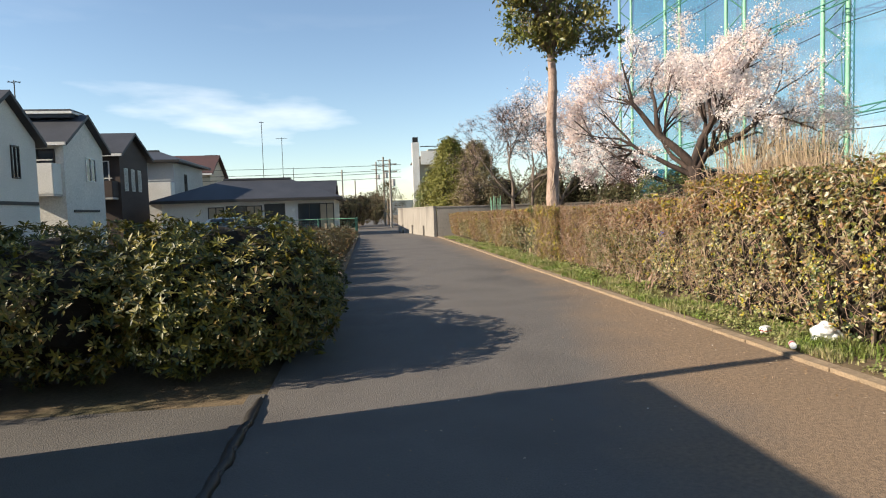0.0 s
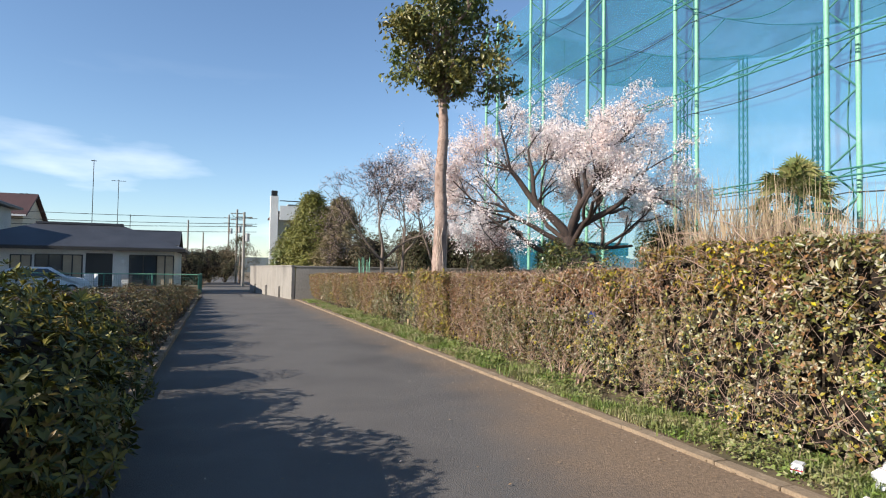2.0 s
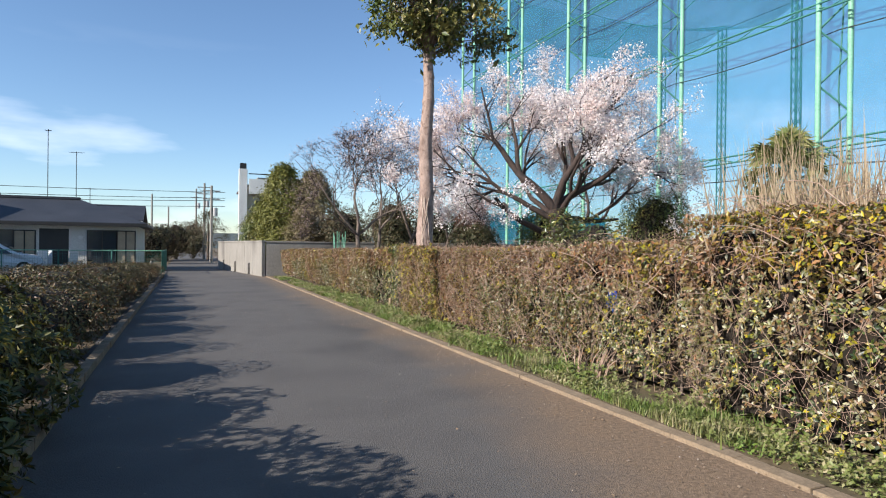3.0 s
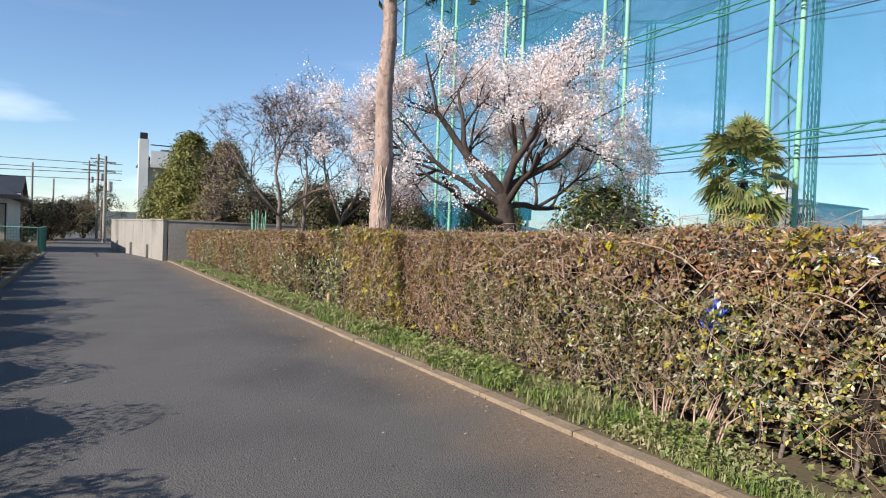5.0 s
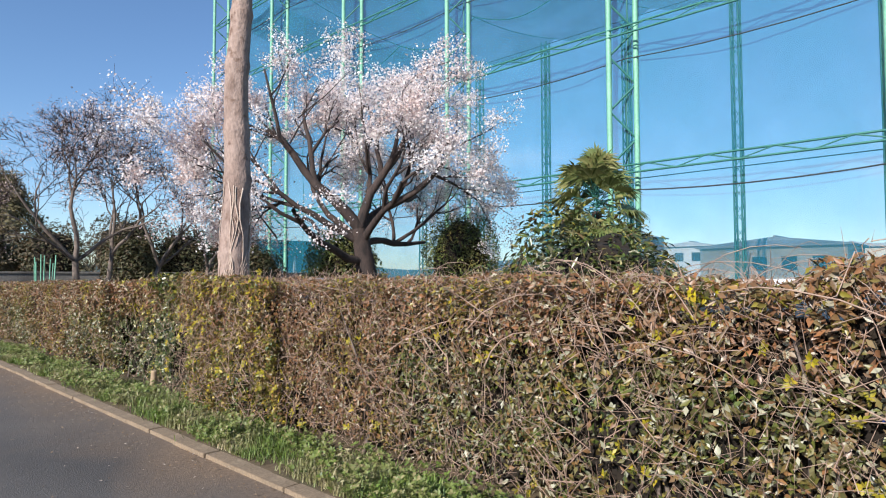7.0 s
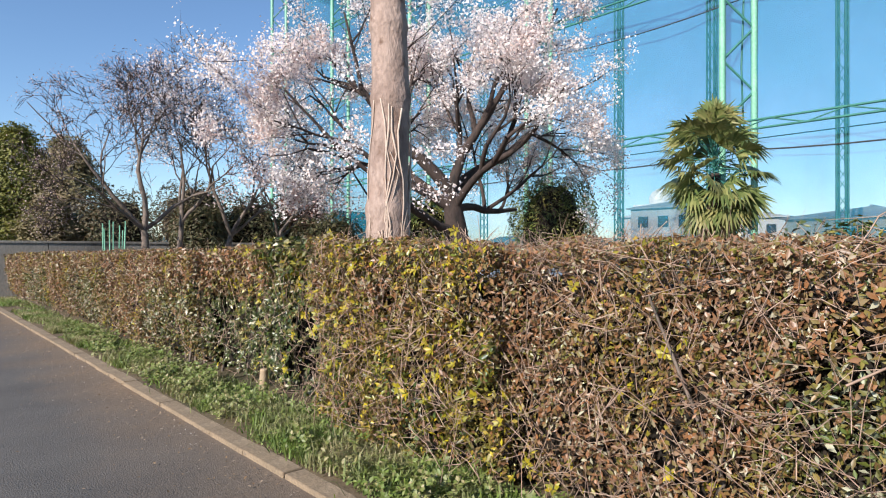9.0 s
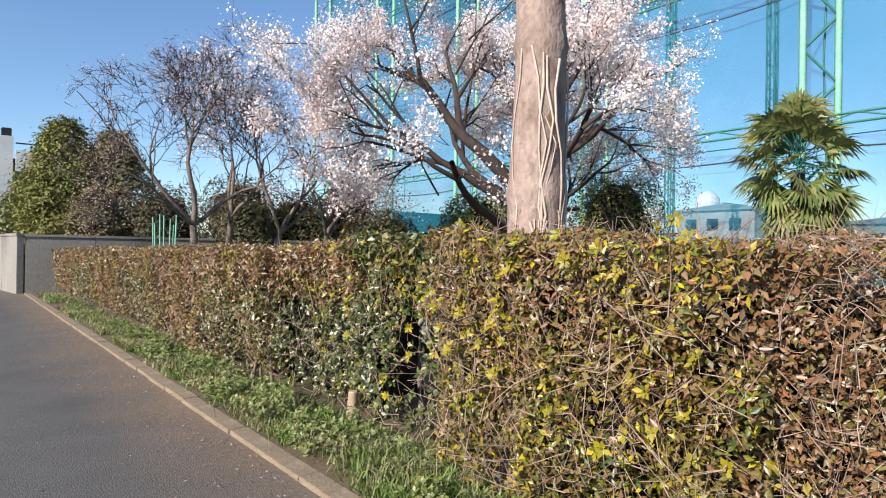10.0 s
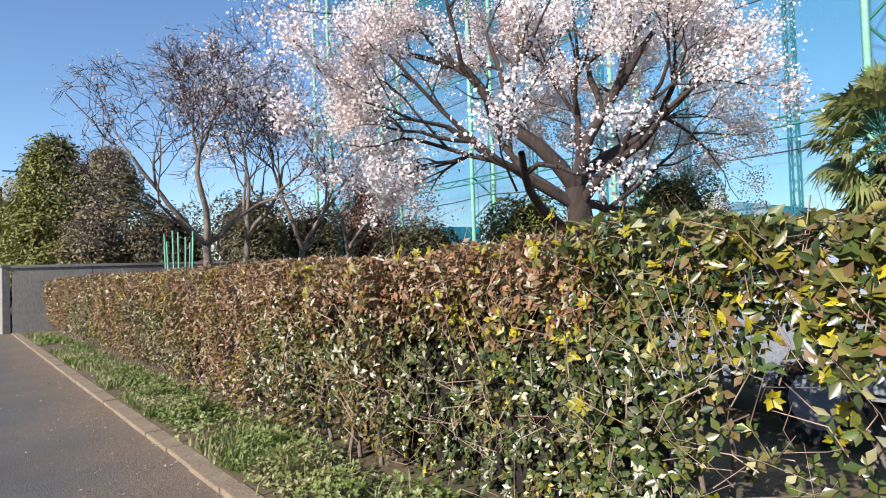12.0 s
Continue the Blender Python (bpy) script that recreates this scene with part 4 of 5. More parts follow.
conifer((2.4, 72.0), 1.8, 5.0, L_SHRUB, 5000, "dark tree at the end of the lane", 56)
for k, (x, y, rx, h, mt) in enumerate(((8.8, 38.6, 1.4, 3.9, L_SHRUB), (10.9, 36.5, 1.7, 4.3, L_SHRUB), (13.2, 36.5, 1.5, 3.8, L_SHRUB), (10.0, 33.6, 1.0, 3.0, L_SHRUB), (15.8, 36.8, 1.2, 5.0, L_REDSH), (15.8, 28.2, 1.5, 3.3, L_CANOPY), (12.4, 29.0, 1.2, 2.6, L_SHRUB))):
    shrub((x, y), rx, rx, h, mt, 10000, 0.15, "reddish-brown garden shrub in the plot" if mt is L_REDSH else "dark evergreen garden shrub", "garden_shrub", "shrubs in the plot", 70 + k, lobes=9)
shrub((20.2, 26.2), 1.7, 1.7, 4.3, L_CANOPY, 16000, 0.12, "rounded dark evergreen shrub with pale flowers", "camellia_shrub", "", 90)
shrub((6.15, 12.0), 0.65, 0.85, 2.1, L_DARK, 12000, 0.075, "tall ivy-covered shrub behind the hedge", "ivy_shrub", "", 91)
shrub((6.4, 13.3), 0.5, 0.7, 1.65, L_DARK, 7000, 0.07, "dark leafy shrub behind the hedge", "ivy_shrub", "", 92)
for k, (x, y, h) in enumerate(((-2.6, 58.0, 3.2), (-0.6, 74.0, 4.0), (1.0, 78.0, 4.2), (-1.6, 66.0, 3.4))):
    shrub((x, y), 1.8, 1.8, h, L_SHRUB, 5000, 0.16, "dark trees closing the end of the lane", "garden_shrub", "trees at the lane's end", 95 + k)

# fan palm
r = np.random.default_rng(61)
t = thing("fan_palm", (22.4, 21.2, 0.0), "shaggy fan palm with green fronds and hanging dead leaves", "palm")
part("trunk", tube_mesh("trunk", [[((0, 0, -0.1), 0.2), ((0.05, 0, 1.5), 0.18), ((0.0, 0, 4.0), 0.2)]], 10), M_BARKD, t)
stalks, V, F, base = [], [], [], 0
for k in range(84):
    a, el = k * 2.4, 1.3 - 2.5 * (k / 84) + r.normal(0, 0.25)
    o = np.array([0, 0, 4.7 - 1.2 * (k / 84)])
    d = np.array([math.cos(a) * math.cos(el), math.sin(a) * math.cos(el), math.sin(el)])
    L = r.uniform(0.7, 1.3)
    e = o + d * L
    stalks.append([(o, 0.02), (o + d * L * 0.5 + np.array([0, 0, 0.05]), 0.014), (e, 0.01)])
    s = np.cross(d, [0, 0, 1.0])
    s /= np.linalg.norm(s)
    u = np.cross(s, d)
    tw = r.normal(0, 0.6)
    s, u = s * math.cos(tw) + u * math.sin(tw), u * math.cos(tw) - s * math.sin(tw)
    for q in np.linspace(-1.45, 1.45, 17):
        w = d * math.cos(q) + s * math.sin(q)
        l = 0.9 * r.uniform(0.8, 1.1)
        side = np.cross(w, u) * 0.05
        m1 = e + w * l * 0.55 + u * 0.04
        tip = e + w * l - np.array([0, 0, 0.25 * r.uniform(0.5, 1.4)])
        V += [e, m1 + side, m1 - side, tip]
        F += [(base, base + 1, base + 2), (base + 1, base + 3, base + 2)]
        base += 4
part("stalk_crown", tube_mesh("stalk_crown", stalks, 4), M_STEELD, t)
part("fronds", mesh_of("fronds", V, F), L_PALM, t)
ro = np.stack([r.normal(0, 0.22, 500), r.normal(0, 0.22, 500), r.uniform(1.9, 3.2, 500)], 1)
part("dead_skirt", blade_mesh("dead_skirt", r, ro - np.array([0, 0, 0.9]), 0.9, 0.02, 0.3), L_STRAW, t, "straw-coloured dead fronds")

# bundle of green garden poles and netting
t = thing("pole_bundle", (5.5, 26.1, 0.0), "bundle of light green plastic garden poles", "poles")
bp_ = []
for k in range(11):
    a = k * 0.9
    bp_.append([((0.15 * math.cos(a), 0.1 * math.sin(a), 0), 0.014), ((0.22 * math.cos(a), 0.14 * math.sin(a), 1.95 + 0.12 * math.sin(k * 3)), 0.012)])
for q in bp_:
    part("pole", tube_mesh("pole", [q], 6), M_STEEL, t)


# ---- driving range: lattice towers, cables, nets ----
def lattice(w, h, step, leg, brace):
    legs = [[((sx * w / 2, sy * w / 2, z), leg) for z in (-0.1, h / 2, h)] for sx in (-1, 1) for sy in (-1, 1)]
    br, k = [], 0
    for z in np.arange(0, h - step, step):
        for (ax, ay, bx, by) in ((-1, -1, 1, -1), (1, -1, 1, 1), (1, 1, -1, 1), (-1, 1, -1, -1)):
            if k % 2:
                ax, ay, bx, by = bx, by, ax, ay
            br.append([((ax * w / 2, ay * w / 2, z), brace), ((bx * w / 2, by * w / 2, z + step), brace)])
        k += 1
    return legs, br


HT = 27.0
ty = (2.6, 12.0, 21.9, 31.6, 40.9, 49.8, 59.2)
first = thing("net_tower", (26.0, ty[0], 0), "green painted steel lattice tower holding the range net", "tower", "towers of the driving range")
legs = [[((s * 0.42, -s * 0.42, z), 0.125) for z in (-0.1, HT / 2, HT)] for s in (-1, 1)]
br = [[((s * 0.42, -s * 0.42, z), 0.055), ((-s * 0.42, s * 0.42, z + 1.2), 0.055)] for s, z in zip([1, -1] * 11, np.arange(0.3, HT - 1.2, 1.2))]
for q in legs:
    part("leg", tube_mesh("leg", [q], 6), M_STEEL, first)
part("lacing", tube_mesh("lacing", br, 4), M_STEELD, first, "dark diagonal lacing", "stuff")
for y in ty[1:]:
    copy_thing(first, Matrix.Translation((26.0, y, 0)))
FX, HF = 50.0, 23.9
far = thing("net_mast", (FX, 15.6, 0), "slim dark green lattice mast on the far side of the range", "mast", "masts of the driving range")
legs, br = lattice(0.55, HF, 0.9, 0.075, 0.03)
for q in legs:
    part("leg", tube_mesh("leg", [q], 5), M_STEELD, far)
part("lacing", tube_mesh("lacing", br, 4), M_STEELD, far)
for y in (6.3, 24.9, 33.8, 42.1, 50.3, 58.8):
    copy_thing(far, Matrix.Translation((FX, y, 0)))


def truss(x, y0, y1, z, mat, label, along="y", w=0.32):
    t = thing("net_truss", (x, y0, z), label, "truss", "trusses of the driving range")
    L = y1 - y0
    for dz in (0, w):
        part("chord", tube_mesh("chord", [[((0, s, dz), 0.045) for s in (0, L / 2, L)]], 5), mat, t)
    br = []
    s, k = 0.0, 0
    while s < L - 1.2:
        br.append([((0, s, w * (k % 2)), 0.03), ((0, s + 1.2, w * (1 - k % 2)), 0.03)])
        s, k = s + 1.2, k + 1
    part("lacing", tube_mesh("lacing", br, 4), mat, t)


for z in (5.9, 11.9, 17.4, 22.7):
    truss(26.0 - 0.5, ty[0], ty[-1], z, M_STEELD, "green steel truss running between the towers")
cab = []
for z in (5.3, 11.1, 16.6, 21.9):
    for a, b in zip(ty, ty[1:]):
        cab.append([((26.3, a + (b - a) * s, z - 0.35 * 4 * s * (1 - s) * 0.6), 0.03) for s in np.linspace(0, 1, 7)])
for z in (9.8, 23.7):
    cab.append([((FX, 6.3 + 52.5 * s, z), 0.05) for s in np.linspace(0, 1, 4)])
t = thing("net_cables", (0, 0, 0), "dark sagging cables slung between the towers", "cable", kind="stuff")
part("cable_strands", tube_mesh("cable_strands", cab, 4), M_CABLE, t)


def net(name, ends, span, mat, label, axis, seed):
    """A net hung in bays: ends are the bay limits, span the other two measures."""
    t = thing(name, (0, 0, 0), label, "net", "nets of the driving range")
    n1, n2 = 8, 16
    for lo, hi in zip(ends, ends[1:]):
        v, f = [], []
        for i in range(n1 + 1):
            for j in range(n2 + 1):
                a, b = lo + (hi - lo) * i / n1, j / n2
                sag = math.sin(math.pi * i / n1)
                if axis == "x":
                    p = [span[0], a, span[1] + (span[2] - span[1]) * b]
                    p[0] += 0.35 * sag + 0.3 * wobble(p, 0.25, seed)
                elif axis == "y":
                    p = [a, span[0], span[1] + (span[2] - span[1]) * b]
                    p[1] += 0.35 * wobble(p, 0.2, seed)
                else:
                    p = [span[0] + (span[1] - span[0]) * b, a, span[2] - 6.4 * b * (1 - b) - 1.3 * sag]
                v.append(p)
        for i in range(n1):
            for j in range(n2):
                k = i * (n2 + 1) + j
                f.append((k, k + n2 + 1, k + n2 + 2, k + 1))
        part("net_panel", mesh_of("net_panel", v, f, True), mat, t)
        part("seam_rope", tube_mesh("seam_rope", [[(v[j], 0.035) for j in range(n2 + 1)]], 4), M_STEELD, t, "dark seam rope")
        if axis == "z":
            mid = n2 // 2
            part("seam_rope", tube_mesh("seam_rope", [[(v[i * (n2 + 1) + mid], 0.05) for i in range(n1 + 1)]], 4), M_STEELD, t, "dark seam rope")


fy = (6.3, 15.6, 24.9, 33.8, 42.1, 50.3, 58.8)
net("range_net", ty, (26.55, 0.2, HT - 0.3), M_NET, "translucent teal green safety net hung between towers", "x", 2.0)
net("range_net", fy, (FX + 0.5, 0.2, HF), M_NETF, "translucent teal green net on the far side", "x", 4.0)
net("range_net", (26.6, 34.4, 42.2, FX), (ty[-1], 0.2, HT - 0.3), M_NET, "translucent teal green net closing the range end", "y", 6.0)
net("range_net", ty, (26.6, FX, HT - 3.0), M_NETR, "sagging teal green net roofing the range", "z", 8.0)

# tee building at the range end
t = thing("range_building", (34.0, 62.5, 0), "long low building with a dark green roof and open bays", "building")
part("roof", box(-7, 9, -3, 3, 3.6, 5.0, 0.05), M_GREENROOF, t)
part("back_wall", box(-7, 9, 2.6, 2.8, 0, 3.6), M_GREYW, t)
for k in range(8):
    part("column", box(-6.8 + 2.2 * k, -6.6 + 2.2 * k, -2.8, -2.6, 0, 3.6, 0.02), M_TRIM, t)
part("counter", box(-6.9, 8.9, -1.2, -1.0, 0, 2.0), M_TRIM, t, "pale screen wall")


# ---- houses ----
def window_part(parent, p, w, h, axis, out, frame_mat=M_DARK, sill=True, pane_mat=M_GLASS):
    """A window on a wall facing along axis; p is its lower left corner on the wall."""
    x, y, z = p
    def slab(a0, a1, z0, z1, d0, d1):
        lo, hi = min(out * d0, out * d1), max(out * d0, out * d1)
        return box(x + lo, x + hi, y + a0, y + a1, z + z0, z + z1) if axis == "x" else box(x + a0, x + a1, y + lo, y + hi, z + z0, z + z1)
    win = part("window", slab(0, w, 0, h, -0.02, 0.015), pane_mat, parent, "dark reflecting window")
    fm = bmesh.new()
    for a0, a1, z0, z1 in ((-0.06, 0, -0.06, h + 0.06), (w, w + 0.06, -0.06, h + 0.06), (0, w, h, h + 0.06), (0, w, -0.06, 0), (w / 2 - 0.03, w / 2 + 0.03, 0, h)):
        lo, hi = min(out * 0.0, out * 0.06), max(out * 0.0, out * 0.06)
        if axis == "x":
            add_box(fm, x + lo, x + hi, y + a0, y + a1, z + z0, z + z1)
        else:
            add_box(fm, x + a0, x + a1, y + lo, y + hi, z + z0, z + z1)
    part("frame", fm, frame_mat, win)


def gable_house(name, x0, x1, y0, y1, eave, ridge, wall, roof, label, yr=None, rise=0.0):
    """Ridge along x, gable end facing +x."""
    t = thing(name, ((x0 + x1) / 2, (y0 + y1) / 2, 0), label, "house", "houses beyond the shrubs")
    cx, cy = (x0 + x1) / 2, (y0 + y1) / 2
    ym = (yr if yr is not None else cy) - cy
    hx, hy = (x1 - x0) / 2, (y1 - y0) / 2
    v = [(s * hx, q[0], q[1]) for s in (-1, 1) for q in ((-hy, 0), (hy, 0), (hy, eave), (ym, ridge), (-hy, eave))]
    bm = bmesh.new()
    vs = [bm.verts.new(p) for p in v]
    bm.faces.new(vs[0:5])
    bm.faces.new(vs[5:10][::-1])
    for a, b in ((0, 1), (1, 2), (4, 0)):
        bm.faces.new([vs[a], vs[b], vs[b + 5], vs[a + 5]])
    bmesh.ops.recalc_face_normals(bm, faces=bm.faces)
    part("wall", bm, wall, t)
    bm = bmesh.new()
    o = 0.35
    for sy in (-1, 1):
        ye = sy * (hy + o)
        ze = eave - o * (ridge - eave) / (hy + abs(ym) * 0)
        q = [(-hx - o, ye, ze), (hx + o, ye, ze), (hx + o, ym, ridge), (-hx - o, ym, ridge)]
        lo = [bm.verts.new((a, b, c + 0.02)) for a, b, c in q]
        up = [bm.verts.new((a, b, c + 0.20)) for a, b, c in q]
        bm.faces.new(lo)
        bm.faces.new(up)
        for i in range(4):
            bm.faces.new([lo[i], lo[(i + 1) % 4], up[(i + 1) % 4], up[i]])
    bmesh.ops.recalc_face_normals(bm, faces=bm.faces)
    part("roof", bm, roof, t)
    part("gutter", box(-hx - 0.3, hx + 0.3, -hy - o - 0.1, -hy - o, eave - o * 0.4 - 0.05, eave - o * 0.4 + 0.1), M_TRIM, t, "white gutter")
    return t, hx, hy


def balcony(t, x0, x1, y, z0, h, mat, depth=0.9):
    b = part("balcony", box(x0, x1, y - depth, y - depth + 0.1, z0, z0 + h, 0.02), mat, t)
    part("side", box(x1 - 0.1, x1, y - depth + 0.1, y, z0, z0 + h), mat, b)
    part("side", box(x0, x0 + 0.1, y - depth + 0.1, y, z0, z0 + h), mat, b)
    part("floor_slab", box(x0, x1, y - depth, y, z0 - 0.12, z0, 0.01), M_GREYW, b)
    part("rail", box(x0, x1, y - depth + 0.02, y - depth + 0.08, z0 + h + 0.12, z0 + h + 0.18), M_TRIM, b)


h0, hx, hy = gable_house("house", -22, -15, 25.6, 30.4, 5.2, 6.9, M_WHITE, M_ROOF, "white two-storey house with a steep gable")
window_part(h0, (hx, 0.4, 3.5), 0.5, 1.3, "x", 1)
part("band", box(hx, hx + 0.05, -2.3, 2.3, 2.3, 2.45), M_DARK, h0, "dark trim band")
h1, hx, hy = gable_house("house", -20.5, -15, 33.0, 37.6, 5.5, 7.0, M_WHITE, M_ROOF, "white two-storey house with a balcony and dark roof", 35.3)
window_part(h1, (hx, 0.1, 3.7), 1.1, 1.2, "x", 1, M_TRIM)
part("roof_ridge_cap", box(-hx - 0.2, hx - 0.2, -0.75, 0.85, 6.95, 7.4, 0.03), M_ROOF, h1, "dark raised ridge")
part("ridge_trim", box(-hx - 0.3, hx - 0.1, -0.85, 0.95, 7.15, 7.28, 0.01), M_TRIM, h1, "white ridge trim")
balcony(h1, 0.5, 2.6, -hy, 2.9, 1.5, M_TRIM)
window_part(h1, (0.8, -hy, 3.2), 1.5, 1.9, "y", -1)
part("band", box(hx, hx + 0.05, -1.6, 1.4, 2.0, 2.12), M_DARK, h1, "dark trim band")
h2, hx, hy = gable_house("house", -20.5, -15, 40.0, 44.8, 5.6, 6.9, M_BROWN, M_ROOF, "dark brown two-storey house with narrow windows", 42.0)
for k in range(3):
    window_part(h2, (hx, -1.7 + 1.15 * k, 3.4), 0.35, 1.3, "x", 1, M_TRIM)
balcony(h2, 0.4, 2.6, -hy, 2.9, 1.0, M_BROWN)
window_part(h2, (0.7, -hy, 3.2), 1.4, 1.9, "y", -1, M_TRIM)


def hip_house(name, x0, x1, y0, y1, eave, ridge, inset, wall, roof, label, over=0.6, group="houses beyond the shrubs"):
    cx, cy = (x0 + x1) / 2, (y0 + y1) / 2
    hx, hy = (x1 - x0) / 2, (y1 - y0) / 2
    t = thing(name, (cx, cy, 0), label, "house", group)
    part("wall", box(-hx, hx, -hy, hy, 0, eave), wall, t)
    bm = bmesh.new()
    lo = [bm.verts.new(p) for p in ((-hx - over, -hy - over, eave), (hx + over, -hy - over, eave), (hx + over, hy + over, eave), (-hx - over, hy + over, eave))]
    md = [bm.verts.new((q.co.x, q.co.y, eave + 0.16)) for q in lo]
    a, b = bm.verts.new((-hx + inset, 0, ridge)), bm.verts.new((hx - inset, 0, ridge))
    bm.faces.new(lo)
    for i in range(4):
        bm.faces.new([lo[i], lo[(i + 1) % 4], md[(i + 1) % 4], md[i]])
    bm.faces.new([md[0], md[1], b, a])
    bm.faces.new([md[1], md[2], b])
    bm.faces.new([md[2], md[3], a, b])
    bm.faces.new([md[3], md[0], a])
    bmesh.ops.recalc_face_normals(bm, faces=bm.faces)
    rf = part("roof", bm, roof, t)
    part("ridge_tiles", box(-hx + inset, hx - inset, -0.12, 0.12, ridge - 0.03, ridge + 0.13, 0.03), roof, rf)
    part("fascia", box(-hx - over - 0.02, hx + over + 0.02, -hy - over - 0.05, -hy - over, eave - 0.04, eave + 0.12), M_DARK, rf)
    return t, hx, hy


h3, hx, hy = hip_house("house", -20, -14.2, 48, 56, 5.7, 6.9, 2.2, M_GREYW, M_ROOF, "grey two-storey house with a dark hipped roof")
balcony(h3, 0.8, 2.9, -hy, 2.8, 1.4, M_TRIM)
window_part(h3, (hx, -1.4, 3.6), 0.5, 1.3, "x", 1)
gable_house("house", -21, -15, 62, 68, 5.8, 7.6, M_CREAM, M_ROOFR, "distant house with a brown tiled roof")
gable_house("house", -9, -3.5, 64, 70, 3.6, 4.9, M_GREYW, M_ROOF, "distant grey house with a dark roof")

bung, hx, hy = hip_house("bungalow", -13.3, -2.2, 42.0, 49.0, 2.5, 4.1, 3.2, M_WHITE, M_ROOF, "white single-storey house with a dark hipped roof", 0.55)
for x, w, z, h, pm in ((-2.6, 0.9, 0.9, 1.2, M_BEIGE), (-1.45, 1.2, 0.9, 1.25, M_GLASS), (-0.15, 0.9, 0.85, 1.3, M_BEIGE), (3.2, 1.35, 0.4, 1.8, M_GLASS), (4.6, 0.85, 0.4, 1.8, M_BEIGE)):
    window_part(bung, (x, -hy, z), w, h, "y", -1, M_DARK, pane_mat=pm)
# no recess is built: the porch's shade is a dark panel on the wall
part("porch", box(0.95, 2.3, -hy - 0.02, -hy + 0.02, 0.0, 2.3), M_DARK, bung, "flat panel painted dark as the shade of a porch")
part("lamp", box(2.75, 2.95, -hy - 0.12, -hy, 1.75, 1.95, 0.03), M_TRIM, bung, "small white wall lamp")


def aerial(at, z0, z1, label, bars=2, size=0.5):
    t = thing("roof_aerial", (at[0], at[1], z0), label, "aerial", "roof aerials")
    H = z1 - z0
    part("mast", tube_mesh("mast", [[((0, 0, 0), 0.035), ((0, 0, H), 0.028)]], 6), M_CABLE, t)
    br = [[((-size / 2, 0, H - 0.1), 0.022), ((size / 2, 0, H - 0.1), 0.022)]]
    for k in range(bars):
        x = -size / 2 + size * (k + 0.5) / bars
        br.append([((x, -0.25, H - 0.1), 0.015), ((x, 0.25, H - 0.1), 0.015)])
    part("crossbars", tube_mesh("crossbars", br, 4), M_CABLE, t)


aerial((-9.3, 58.0), 0, 10.1, "tall thin roof aerial mast", 3, 0.45)
aerial((-8.6, 66.0), 4.3, 9.6, "thin roof aerial with a wide bar", 3, 1.2)
aerial((-7.6, 66.5), 4.3, 6.5, "small branched roof aerial", 3, 1.0)
aerial((-15.5, 65.0), 7.0, 7.9, "small branched roof aerial", 3, 1.2)
aerial((-18.6, 36.0), 6.5, 9.2, "thin roof aerial mast", 2, 0.7)

# utility poles and wires
def utility_pole(at, h, label, rad=0.14, arms=True):
    t = thing("utility_pole", (*at, 0), label, "utility pole", "poles along the lane")
    part("shaft", tube_mesh("shaft", [[((0, 0, -0.1), rad), ((0, 0, h), rad * 0.7)]], 10), M_CONC, t)
    if arms:
        for z in (h - 0.5, h - 1.2):
            part("crossarm", box(-0.7, 0.7, -0.05, 0.05, z, z + 0.09, 0.01), M_CONC, t)
        part("transformer", tube_mesh("transformer", [[((0.3, 0, h - 2.6), 0.2), ((0.3, 0, h - 1.9), 0.2)]], 10), M_GREYW, t)


utility_pole((2.3, 60.0), 6.6, "slender concrete utility pole beside the lane")
utility_pole((2.1, 75.0), 8.2, "slender concrete utility pole beside the lane")
utility_pole((1.5, 92.0), 9.0, "slender concrete utility pole beside the lane")
utility_pole((-2.3, 60.0), 5.7, "slender concrete utility pole beside the lane", 0.09, False)
utility_pole((-1.2, 66.0), 5.0, "slender concrete utility pole beside the lane", 0.09, False)
wires = []
for z0, z1, dx in ((5.5, 5.0, 0), (5.0, 4.7, 0.3), (6.2, 6.3, -0.3), (5.7, 5.6, -0.1)):
    wires.append([((-32 + 35.5 * s, 62 + dx, z1 + (z0 - z1) * s - 0.9 * s * (1 - s)), 0.022) for s in np.linspace(0, 1, 12)])
for dx in (-0.6, 0.6):
    wires.append([((2.3 + dx - 0.2 * s, 60 + 15 * s, 6.1 + 1.6 * s - 0.6 * s * (1 - s)), 0.02) for s in np.linspace(0, 1, 8)])
t = thing("overhead_wires", (0, 0, 0), "thin sagging overhead wires", "wire", kind="stuff")
part("wire_strands", tube_mesh("wire_strands", wires, 4), M_CABLE, t)

# mesh fence at the end of the shrubs
def mesh_fence(p0, p1, h, label):
    p0, p1 = np.array([*p0, 0.0]), np.array([*p1, 0.0])
    t = thing("mesh_fence", tuple(p0), label, "fence", kind="structure")
    d = p1 - p0
    L = np.linalg.norm(d)
    n = max(1, int(L / 1.9))
    for k in range(n + 1):
        q = d * k / n
        part("post", tube_mesh("post", [[((q[0], q[1], -0.05), 0.03), ((q[0], q[1], h + 0.03), 0.03)]], 8), M_STEELD, t)
    for z in (0.08, h):
        part("rail", tube_mesh("rail", [[((0, 0, z), 0.02), ((d[0], d[1], z), 0.02)]], 6), M_STEEL if z == h else M_STEELD, t)
    ws = []
    for s in np.arange(0.1, L, 0.10):
        q = d * s / L
        ws.append([((q[0], q[1], 0.08), 0.004), ((q[0], q[1], h), 0.004)])
    for z in np.arange(0.2, h, 0.12):
        ws.append([((0, 0, z), 0.004), ((d[0], d[1], z), 0.004)])
    part("wires", tube_mesh("wires", ws, 3), M_STEELD, t)


